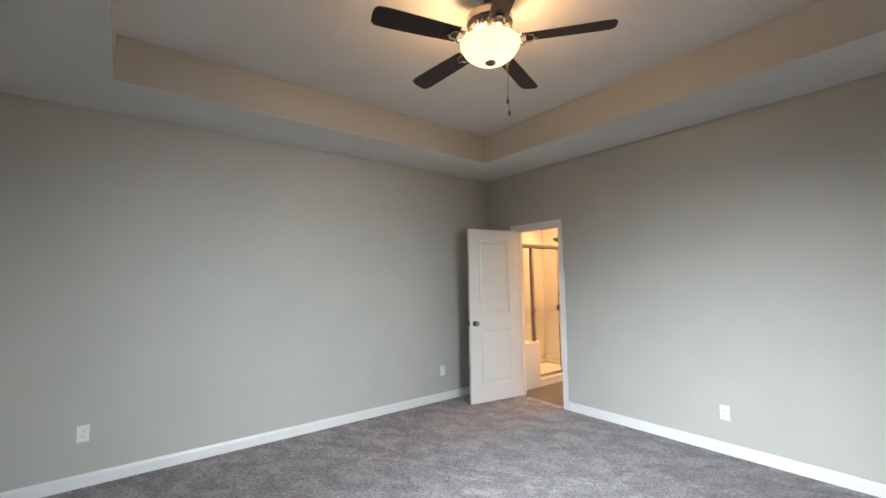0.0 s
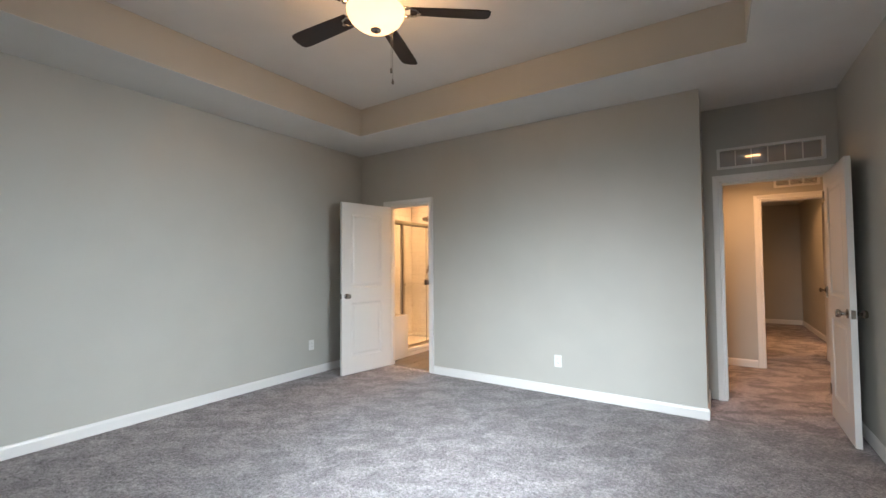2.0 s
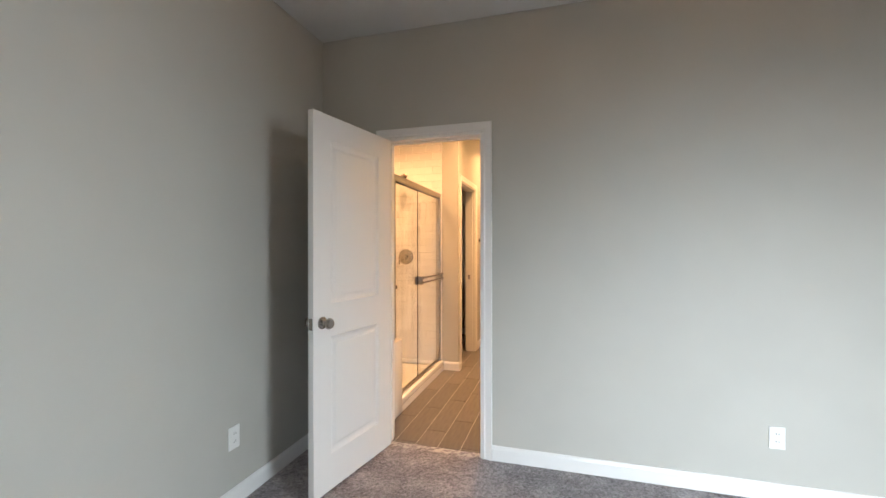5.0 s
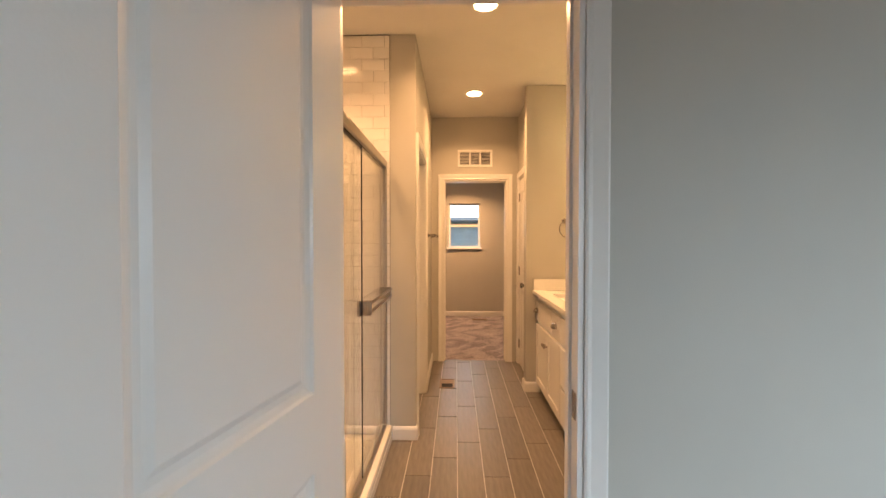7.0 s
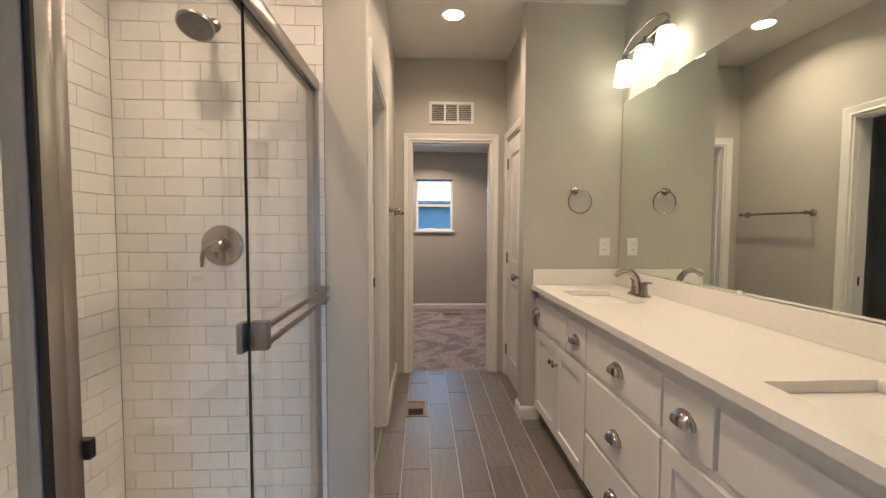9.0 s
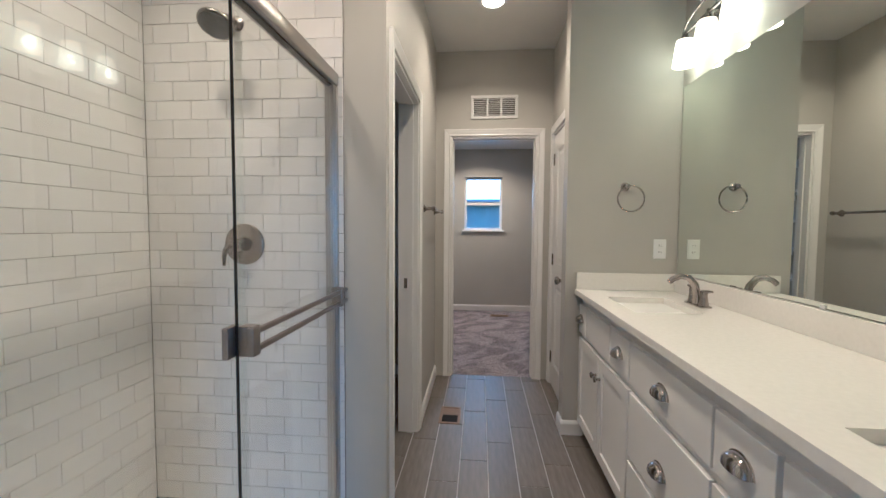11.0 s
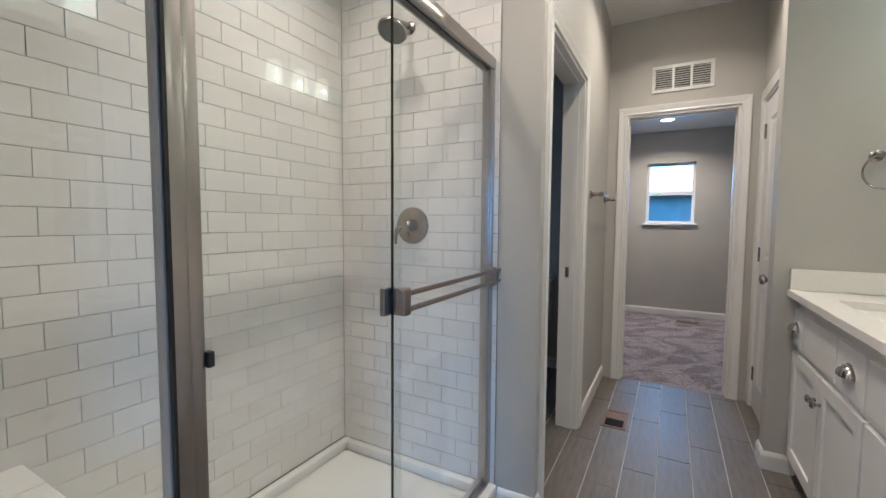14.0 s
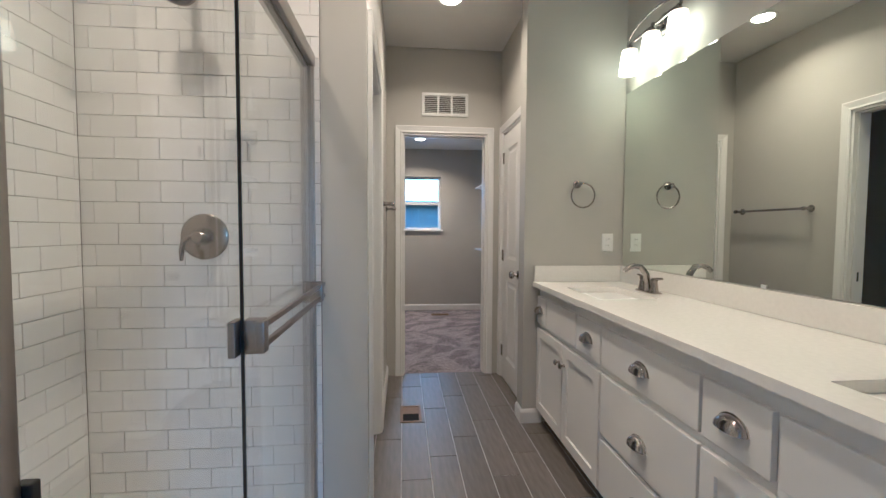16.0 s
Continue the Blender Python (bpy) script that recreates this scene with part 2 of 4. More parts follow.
def wall(name, axis, lo, hi, a0, a1, z0, z1, holes=(), mat=None, label="grey-green painted plaster wall"):
    """A wall from lo to hi across, a0 to a1 along, with openings (a, b, bottom, top) through it."""
    rows, at = [], a0
    for a, b, za, zb in sorted(holes):
        rows.append((at, a, z0, z1))
        if za > z0:
            rows.append((a, b, z0, za))
        if zb < z1:
            rows.append((a, b, zb, z1))
        at = b
    rows.append((at, a1, z0, z1))
    cells = [(lo, hi, p, q, u, v) if axis == "x" else (p, q, lo, hi, u, v) for p, q, u, v in rows if q - p > 1e-4]
    return boxes(name, mat or PAINT, cells, label, "wall")


# ------------------------------------------------------------ structure
YB = -4.72          # back wall of the bedroom
XR = 4.87           # its right wall
YA = 0.64           # wall with the hall door
ZC = 2.74           # lower ceiling

wall("wall_west", "x", -0.12, 0.0, YB, 0.0, 0, 3.15)
wall("wall_north", "y", 0.0, 0.12, -0.9, 3.905, 0, 3.15, [(0.475, 1.128, 0, 2.028)])
wall("wall_alcove", "x", 3.785, 3.905, 0.12, 2.3, 0, 3.15)
TR = (4.045, 4.765, 2.175, 2.325)
boxes("wall_hall_door", PAINT, [(3.905, 4.04, YA, YA + 0.12, 0, 3.15), (4.80, XR, YA, YA + 0.12, 0, 3.15), (4.04, 4.80, YA, YA + 0.12, 2.035, TR[2]), (4.04, 4.80, YA, YA + 0.12, TR[3], 3.15), (4.04, TR[0], YA, YA + 0.12, TR[2], TR[3]), (TR[1], 4.80, YA, YA + 0.12, TR[2], TR[3])], "grey-green painted plaster wall", "wall")
wall("wall_east", "x", XR, XR + 0.12, YB, YA + 0.12, 0, 3.15, [(-3.05, -1.95, 0.62, 2.24)])
wall("wall_south", "y", YB - 0.14, YB, -0.12, XR + 0.12, 0, 3.15, [(2.5, 4.1, 0.62, 2.24)])
# tray ceiling: a soffit ring, its sides and the raised field
TX0, TX1, TY0, TY1, TZ = 0.65, 4.20, -3.97, -0.67, 3.05
boxes("ceiling", CEIL, [(0, TX0, YB, 0, ZC, TZ), (TX1, XR, YB, 0, ZC, TZ), (TX0, TX1, YB, TY0, ZC, TZ), (TX0, TX1, TY1, 0, ZC, TZ), (0, XR, YB, 0, TZ, TZ + 0.1), (3.905, XR, 0, YA, ZC, ZC + 0.1)], "off-white tray ceiling with a lowered soffit round it", "ceiling")
bm = bmesh.new()
box(bm, TX0 + 0.0, TX0 + 0.004, TY0, TY1, ZC + 0.003, TZ - 0.002)
box(bm, TX1 - 0.004, TX1, TY0, TY1, ZC + 0.003, TZ - 0.002)
box(bm, TX0 + 0.004, TX1 - 0.004, TY1 - 0.004, TY1, ZC + 0.003, TZ - 0.002)
box(bm, TX0 + 0.004, TX1 - 0.004, TY0, TY0 + 0.004, ZC + 0.003, TZ - 0.002)
tagged(new("trim_tray_sides", finish(bm, "trim_tray_sides", PAINT)), "grey-green painted upright sides of the tray ceiling", "ceiling trim", "", "structure")


def carpet(name, x0, x1, y0, y1, step, label, mat=None):
    nx, ny = max(2, int((x1 - x0) / step)), max(2, int((y1 - y0) / step))
    xs, ys = np.linspace(x0, x1, nx + 1), np.linspace(y0, y1, ny + 1)
    gx, gy = np.meshgrid(xs, ys)
    rng = np.random.default_rng(3)
    gz = rng.uniform(-0.006, 0.0, gx.shape)
    co = np.stack([gx, gy, gz], -1).reshape(-1, 3)
    k = np.arange(nx * ny)
    i, j = k % nx, k // nx
    v = j * (nx + 1) + i
    faces = np.stack([v, v + 1, v + nx + 2, v + nx + 1], -1)
    me = bpy.data.meshes.new(name)
    me.from_pydata(co.tolist(), [], faces.tolist())
    me.materials.append(mat or CARPET)
    return tagged(new(name, me), label, "carpet", "", "structure")


carpet("floor", 0, XR, YB, 0.06, 0.014, "grey cut-pile carpet over the bedroom floor")
carpet("floor_hall", 3.905, 6.2, 0.06, 7.2, 0.025, "grey cut-pile carpet through the hall", MARKED)
carpet("floor_closet", 0.0, 2.2, 3.64, 6.44, 0.025, "grey cut-pile carpet with footmarks in the closet", MARKED)
boxes("floor_slab", GROUT, [(-0.9, 6.4, YB - 0.14, 7.4, -0.16, -0.02)], "plain concrete slab under the floors", "floor")

# bathroom shell
XB = 0.535          # left wall of the passage
YE = 2.672          # end wall beside the vanity
XV = 2.087          # wall behind the vanity
XP = 1.437          # free end of the wall beside the vanity
XW = 1.50           # right wall of the passage
YC = 3.60           # closet wall
boxes("floor_bath_grout", FGROUT, [(-0.9, 2.2, 0.0, 3.64, -0.02, -0.003)], "pale grey grout bed of the bathroom floor", "floor")
wall("wall_shower_end", "y", 1.740, 1.85, -0.6, XB, 0, ZC)
wall("wall_passage", "x", XB - 0.12, XB, 1.85, YC, 0, ZC, [(1.85, 2.61, 0, 2.04)])
wall("wall_closet", "y", YC, YC + 0.12, -0.9, 2.3, 0, ZC, [(0.668, 1.375, 0, 2.04)])
wall("wall_vanity_end", "y", YE, YE + 0.12, XP, 2.25, 0, ZC)
wall("wall_passage_right", "x", XW, XW + 0.12, YE + 0.12, YC, 0, ZC, [(2.955, 3.53, 0, 2.04)])
wall("wall_linen_back", "x", XW + 0.5, XW + 0.62, YE + 0.12, YC, 0, ZC)
wall("wall_vanity", "x", XV, XV + 0.12, 0.12, YE, 0, ZC)
wall("wall_shower_back", "x", -0.61, -0.492, 0.12, 1.740, 0, ZC)
wall("wall_wc_back", "x", -0.9, -0.78, 1.85, YC, 0, ZC)
boxes("ceiling_bath", CEIL, [(-0.9, 2.25, 0.12, YC, ZC, ZC + 0.1)], "off-white bathroom ceiling", "ceiling")
# closet
wall("wall_closet_left", "x", -0.12, 0.0, YC + 0.12, 6.44, 0, 2.6)
wall("wall_closet_right", "x", 2.2, 2.32, YC + 0.12, 6.44, 0, 2.6)
wall("wall_closet_far", "y", 6.44, 6.58, -0.12, 2.32, 0, 2.6, [(0.673, 1.245, 1.236, 2.042)])
boxes("ceiling_closet", CEIL, [(0.0, 2.2, YC + 0.12, 6.44, 2.46, 2.6)], "off-white closet ceiling", "ceiling")
# hall and the room past it
YH = 2.30
wall("wall_hall_left", "x", 3.785, 3.905, 2.3, 7.2, 0, 2.6)
wall("wall_hall_far", "y", YH, YH + 0.12, 3.905, 6.3, 0, 2.6, [(4.45, 5.24, 0, 2.035)])
wall("wall_hall_right", "x", 6.2, 6.32, YA + 0.12, YH, 0, 2.6)
wall("wall_hall_near", "y", YA, YA + 0.12, XR + 0.12, 6.32, 0, 2.6)
wall("wall_room_far", "y", 7.0, 7.12, 3.905, 6.3, 0, 2.6)
wall("wall_room_right", "x", 5.42, 5.54, YH + 0.12, 7.0, 0, 2.6, [(3.95, 4.66, 0, 2.035)])
wall("wall_room_bright", "x", 6.2, 6.32, YH + 0.12, 7.0, 0, 2.6)
boxes("ceiling_hall", CEIL, [(3.905, 6.3, YA + 0.12, 7.1, 2.46, 2.56)], "off-white hall ceiling", "ceiling")


def baseboard(x0, y0, x1, y1, side):
    """A bevelled skirting board along a wall; side +1 stands out to the left of the direction."""
    d = Vector((x1 - x0, y1 - y0, 0))
    n = Vector((-d.y, d.x, 0)).normalized() * side
    prof = [(0, 0), (0.014, 0), (0.014, 0.070), (0.010, 0.082), (0.004, 0.090), (0, 0.090)]
    bm = bmesh.new()
    ends = []
    for p in (Vector((x0, y0, 0)), Vector((x1, y1, 0))):
        ends.append([bm.verts.new(p + n * o + Vector((0, 0, h))) for o, h in prof])
    for i in range(len(prof)):
        j = (i + 1) % len(prof)
        bm.faces.new((ends[0][i], ends[0][j], ends[1][j], ends[1][i]))
    bm.faces.new(ends[0])
    bm.faces.new(ends[1][::-1])
    return tagged(new("baseboard", finish(bm, "baseboard", TRIM)), "white painted baseboard with a rounded top edge", "baseboard", "", "structure")


for seg in ((0, YB, 0, 0, -1), (0.0, 0, 0.407, 0, -1), (1.191, 0, 3.919, 0, -1), (3.905, 0, 3.905, YA, -1), (XR, YB, XR, YA, 1), (0, YB, XR, YB, 1),
            (0.376, 1.740, XB + 0.014, 1.740, -1), (XB, 1.740, XB, 1.79, -1), (XB, 2.675, XB, YC, -1), (XP, YE, XP, YE + 0.12, 1), (XW, YE + 0.12, XW, 2.885, 1), (XP - 0.014, YE, 1.56, YE, -1),
            (0.0, 6.44, 2.2, 6.44, -1), (0, YC + 0.12, 0, 6.44, -1), (2.2, YC + 0.12, 2.2, 6.44, 1),
            (3.905, YH, 4.385, YH, -1), (3.905, YA + 0.12, 3.905, YH, -1), (3.905, YH + 0.12, 3.905, 7.0, -1), (3.905, 7.0, 5.42, 7.0, -1), (5.42, 4.72, 5.42, 7.0, 1), (5.42, YH + 0.12, 5.42, 3.88, 1),
            (-0.78, YC, XB - 0.12, YC, -1), (-0.78, 1.85, -0.78, YC, -1)):
    baseboard(*seg)


def casing(name, axis, face, out, a, b, top, label, depth=0.12, jamb=True):
    """Moulded casing round an opening a..b on the wall face, standing out along out, with the jamb lining."""
    w = 0.057
    prof = [(0.0, 0.010), (0.006, 0.013), (0.016, 0.010), (0.038, 0.015), (0.052, 0.018), (w, 0.016)]
    bm = bmesh.new()

    def put(s, d, z):
        return bm.verts.new((s, face + out * d, z) if axis == "y" else (face + out * d, s, z))
    path = []
    for off, d in [(0.0, 0.0)] + prof + [(w, 0.0)]:
        o = off + 0.004
        path.append([put(a - o, d, 0.0), put(a - o, d, top + o), put(b + o, d, top + o), put(b + o, d, 0.0)])
    for p, q in zip(path, path[1:]):
        for k in range(3):
            bm.faces.new((p[k], p[k + 1], q[k + 1], q[k]))
    ob = tagged(new(name, finish(bm, name, TRIM)), label, "door trim", "", "structure")
    if jamb:
        lo, hi = (face - 0.001, face + depth + 0.001) if out < 0 else (face - depth - 0.001, face + 0.001)
        mid = (lo + hi) / 2
        rows = []
        for u0, u1, z0, z1 in ((a - 0.003, a + 0.012, 0, top), (b - 0.012, b + 0.003, 0, top), (a + 0.012, b - 0.012, top - 0.012, top + 0.003)):
            rows.append((u0, u1, lo, hi, z0, z1) if axis == "y" else (lo, hi, u0, u1, z0, z1))
        for u0, u1, z0, z1 in ((a + 0.012, a + 0.020, 0, top - 0.012), (b - 0.020, b - 0.012, 0, top - 0.012), (a + 0.020, b - 0.020, top - 0.020, top - 0.012)):
            rows.append((u0, u1, mid - 0.004, mid + 0.03, z0, z1) if axis == "y" else (mid - 0.004, mid + 0.03, u0, u1, z0, z1))
        boxes(name.replace("casing", "jamb"), TRIM, rows, "white painted door jamb with a stop strip", "door jamb")
    return ob


casing("trim_casing_1", "y", 0.0, -1, 0.475, 1.128, 2.028, "white moulded casing round the bathroom door")
casing("trim_casing_2", "y", 0.12, 1, 0.475, 1.128, 2.028, "white moulded casing inside the bathroom door", jamb=False)
casing("trim_casing_3", "y", YA, -1, 4.04, 4.80, 2.035, "white moulded casing round the hall door")
casing("trim_casing_4", "x", XB, 1, 1.855, 2.61, 2.04, "white moulded casing round the toilet room doorway")
casing("trim_casing_5", "y", YC, -1, 0.668, 1.375, 2.04, "white moulded casing round the closet door")
casing("trim_casing_8", "x", XW, -1, 2.955, 3.53, 2.04, "white moulded casing round the linen closet door")
casing("trim_casing_6", "y", YH, -1, 4.45, 5.24, 2.035, "white moulded casing round the far hall doorway")
casing("trim_casing_7", "x", 5.42, -1, 3.95, 4.66, 2.035, "white moulded casing round a lit doorway past the hall")

# ------------------------------------------------------------ doors


def paneled(bm, w, h, t, panels, steps):
    """A slab w x h x t with moulded panels (x0, x1, z0, z1) sunk into both faces by (inset, depth) steps."""
    for y, s in ((0.0, 1), (t, -1)):
        xs = sorted({0, w, *[p[0] for p in panels], *[p[1] for p in panels]})
        zs = sorted({0, h, *[p[2] for p in panels], *[p[3] for p in panels]})
        for xa, xb in zip(xs, xs[1:]):
            for za, zb in zip(zs, zs[1:]):
                if any(p[0] <= xa and xb <= p[1] and p[2] <= za and zb <= p[3] for p in panels):
                    continue
                bm.faces.new([bm.verts.new((u, y, v)) for u, v in ((xa, za), (xb, za), (xb, zb), (xa, zb))])
        for x0, x1, z0, z1 in panels:
            last = None
            for inset, d in steps:
                ring = [bm.verts.new((u, y + s * d, v)) for u, v in ((x0 + inset, z0 + inset), (x1 - inset, z0 + inset), (x1 - inset, z1 - inset), (x0 + inset, z1 - inset))]
                if last:
                    for k in range(4):
                        bm.faces.new((last[k], last[(k + 1) % 4], ring[(k + 1) % 4], ring[k]))
                last = ring
            bm.faces.new(last)
    for q in (((0, 0), (0, h)), ((w, 0), (w, h)), ((0, 0), (w, 0)), ((0, h), (w, h))):
        (xa, za), (xb, zb) = q
        bm.faces.new([bm.verts.new(c) for c in ((xa, 0, za), (xb, 0, zb), (xb, t, zb), (xa, t, za))])
    bmesh.ops.remove_doubles(bm, verts=bm.verts, dist=0.0002)


DOOR_STEPS = [(0, 0), (0.006, 0.005), (0.020, 0.010), (0.032, 0.010), (0.046, 0.004)]
SHAKER_STEPS = [(0, 0), (0.002, 0.009)]


def door(name, w, m, label, knob_z=0.905, hinges=True, hinge_side=0):
    d = thing(name, label, "door", m, kind="structure")
    h, t = 2.004, 0.035
    bm = bmesh.new()
    paneled(bm, w, h, t, [(0.138, w - 0.128, 0.19, 0.822), (0.138, w - 0.128, 1.0, h - 0.13)], DOOR_STEPS)
    leaf = part("leaf", bm, DOORP, d)
    for s, y in ((-1, 0.0), (1, t)):
        bm = bmesh.new()
        lathe(bm, [(0, 0), (0.032, 0), (0.032, 0.006), (0.014, 0.012), (0.012, 0.03), (0.022, 0.036), (0.029, 0.046), (0.029, 0.054), (0.022, 0.064), (0, 0.067)],
              Matrix.Translation((w - 0.062, y, knob_z)) @ pose(0, 0, 0, 90 if s < 0 else -90), 20)
        part("knob", bm, NICKEL, d, "round satin nickel knob", True)
    box_part("latch", NICKEL, d, w, w + 0.002, t / 2 - 0.012, t / 2 + 0.012, knob_z - 0.03, knob_z + 0.03, label="satin nickel latch plate")
    if hinges:
        for z in (0.22, 1.02, 1.82):
            bm = bmesh.new()
            box(bm, -0.003, 0.034, t * hinge_side - 0.0015, t * hinge_side + 0.0015, z - 0.045, z + 0.045)
            tube(bm, [(-0.004, t * hinge_side, z - 0.046), (-0.004, t * hinge_side, z + 0.046)], 0.007, 8)
            part("hinge", bm, NICKEL, d, "satin nickel hinge")
    return d


door("door_1", 0.705, pose(0.482, -0.004, 0.012, 0, 0, -100.2), "white two-panel bathroom door standing open into the bedroom", hinge_side=0)
door("door_2", 0.745, pose(4.762, YA - 0.006, 0.012, 0, 0, -90.8), "white two-panel bedroom door standing open against the wall", hinge_side=0)
door("door_3", 0.54, pose(XW + 0.004, 3.514, 0.012, 0, 0, -90), "white two-panel linen closet door, closed, with nickel hinges", hinge_side=0)
door("door_4", 0.745, pose(5.235, YH + 0.13, 0.012, 0, 0, 94), "white two-panel door standing open past the hall", hinge_side=1)
door("door_5", 0.70, pose(5.55, 3.97, 0.012, 0, 0, 8), "white two-panel door ajar in a lit doorway", hinge_side=0)


def plate(name, label, m, kind_="outlet", w=0.072, h=0.116):
    """A wall plate in its local xz plane, standing out along -y."""
    o = thing(name, label, "outlet", m)
    box_part("cover", PLATE, o, -w / 2, w / 2, -0.006, 0, -h / 2, h / 2, 0.002)
    for z in (-0.02, 0.02):
        f = box_part("socket", PLATE, o, -0.017, 0.017, -0.0085, -0.006, z - 0.014, z + 0.014, 0.001)
        for x in (-0.006, 0.006):
            box_part("slot", DARK, f, x - 0.0012, x + 0.0012, -0.009, -0.0083, z - 0.003, z + 0.006)
    return o


plate("wall_outlet", "white duplex outlet low on the grey wall", pose(2.672, 0, 0.325))
plate("wall_outlet", "white duplex outlet low on the long grey wall", pose(0, -0.817, 0.345, 0, 0, 90))
plate("wall_outlet", "white duplex outlet low on the long grey wall", pose(0, -4.06, 0.37, 0, 0, 90))
plate("wall_outlet", "white duplex outlet above the vanity backsplash", pose(1.985, YE, 1.165))


def grille(name, label, m, w, h, cells, slats=9):
    """A return-air grille in its local xz plane, standing out along -y."""
    g = thing(name, label, "vent", m)
    e = 0.024
    bm = bmesh.new()
    for r in ((-w / 2, w / 2, h / 2 - e, h / 2), (-w / 2, w / 2, -h / 2, -h / 2 + e), (-w / 2, -w / 2 + e, -h / 2 + e, h / 2 - e), (w / 2 - e, w / 2, -h / 2 + e, h / 2 - e)):
        box(bm, r[0], r[1], -0.010, 0, r[2], r[3], 0.002)
    part("frame", bm, TRIM, g)
    # flat dark sheet painting the shade behind the slats
    box_part("backing", DARK, g, -w / 2 + e, w / 2 - e, -0.002, 0.0, -h / 2 + e, h / 2 - e)
    cw = (w - 2 * e) / cells
    for k in range(1, cells):
        x = -w / 2 + e + k * cw
        box_part("bar", TRIM, g, x - 0.008, x + 0.008, -0.0105, -0.002, -h / 2 + e, h / 2 - e)
    for k in range(slats):
        z = -h / 2 + e + (k + 0.5) * (h - 2 * e) / slats
        s = box_part("slat", TRIM, g, -w / 2 + e, w / 2 - e, -0.0045, 0.0045, -0.0012, 0.0012)
        s.matrix_parent_inverse = Matrix()
        s.matrix_basis = pose(0, -0.0055, z, -40)
    return g


grille("return_air_grille", "white three-section return air grille above the closet door", pose(1.02, YC, 2.281), 0.388, 0.19, 3)
grille("return_air_grille", "white return air grille above the far hall doorway", pose(4.80, YH, 2.24), 0.42, 0.14, 3, 6)
tw = thing("transom_window", "narrow white-framed transom window above the bedroom door", "window")
bm = bmesh.new()
for q in ((TR[0] - 0.025, TR[1] + 0.025, TR[3], TR[3] + 0.022), (TR[0] - 0.025, TR[1] + 0.025, TR[2] - 0.022, TR[2]), (TR[0] - 0.025, TR[0], TR[2], TR[3]), (TR[1], TR[1] + 0.025, TR[2], TR[3])):
    box(bm, q[0], q[1], YA - 0.014, YA + 0.0, q[2], q[3], 0.002)
part("frame", bm, TRIM, tw)
for k in range(1, 6):
    xk = TR[0] + k * (TR[1] - TR[0]) / 6
    box_part("bar", TRIM, tw, xk - 0.004, xk + 0.004, YA + 0.02, YA + 0.03, TR[2], TR[3])
box_part("pane", FROST, tw, TR[0], TR[1], YA + 0.032, YA + 0.036, TR[2], TR[3]).visible_shadow = False


def floor_register(x0, x1, y0, y1, z=0.0):
    r = thing("floor_register", "tan metal floor register with a dark open damper", "floor register")
    bm = bmesh.new()
    e = 0.018
    for q in ((x0, x1, y0, y0 + e), (x0, x1, y1 - e, y1), (x0, x0 + e, y0 + e, y1 - e), (x1 - e, x1, y0 + e, y1 - e)):
        box(bm, q[0], q[1], q[2], q[3], z, z + 0.005, 0.001)
    part("frame", bm, BRONZE, r)
    # flat dark sheet, no recess cut: the opening's shade is its colour
    box_part("damper", DARK, r, x0 + e, x1 - e, y0 + e, (y0 + y1) / 2, z + 0.0005, z + 0.0015)
    box_part("throat", BRONZE, r, x0 + e, x1 - e, (y0 + y1) / 2, y1 - e, z + 0.0005, z + 0.0015)
    return r


floor_register(0.655, 0.795, 2.73, 2.98)
floor_register(1.08, 1.34, 6.03, 6.15)


def downlight(x, y, z, power=17, label="round recessed downlight, lit warm white", r=0.085, spread=140):
    d = thing("downlight", label, "ceiling light", pose(x, y, z), "recessed downlights")
    bm = bmesh.new()
    lathe(bm, [(r - 0.018, -0.002), (r - 0.012, -0.006), (r, -0.005), (r + 0.004, 0)], n=32)
    part("ring", bm, TRIM, d, "", True)
    bm = bmesh.new()
    lathe(bm, [(0, -0.003), (r - 0.018, -0.003)], n=32)
    part("lens", bm, CANL, d, "glowing white lens")
    lamp = area_lamp("downlight_lamp", pose(x, y, z - 0.008), 0.12, 0.12, power, (1.0, 0.505, 0.21), spread)
    lamp.data.shape = "DISK"
    return d


# The last, in the room past the hall, is unseen, added to brighten it.
for p in ((0.98, 1.40, ZC), (-0.07, 1.15, ZC, 7.2, "round recessed downlight, lit warm white", 0.085, 115), (0.98, 2.857, ZC, 13), (0.90, 5.75, 2.46, 22), (4.36, 1.62, 2.46, 7), (5.85, 4.4, 2.46, 12), (5.4, 1.5, 2.46, 5), (4.75, 4.9, 2.46, 6)):
    downlight(*p)

# ------------------------------------------------------------ bedroom things
fan = thing("ceiling_fan", "nickel ceiling fan with five dark walnut blades and lit bowl", "ceiling fan", pose(2.383, -2.286, 0))
bm = bmesh.new()
lathe(bm, [(0, 3.05), (0.07, 3.05), (0.07, 3.03), (0.03, 2.985), (0.018, 2.98)], n=28)
part("canopy", bm, NICKEL, fan, "", True)
bm = bmesh.new()
tube(bm, [(0, 0, 3.0), (0, 0, 2.92)], 0.014, 12)
part("downrod", bm, NICKEL, fan)
bm = bmesh.new()
lathe(bm, [(0.02, 2.945), (0.06, 2.94), (0.115, 2.92), (0.13, 2.90), (0.13, 2.865), (0.122, 2.855), (0.118, 2.835), (0.10, 2.815), (0.075, 2.80), (0.07, 2.765), (0.0, 2.765)], n=36)
motor = part("motor_housing", bm, NICKEL, fan, "brushed nickel housing with a ring of vents", True)
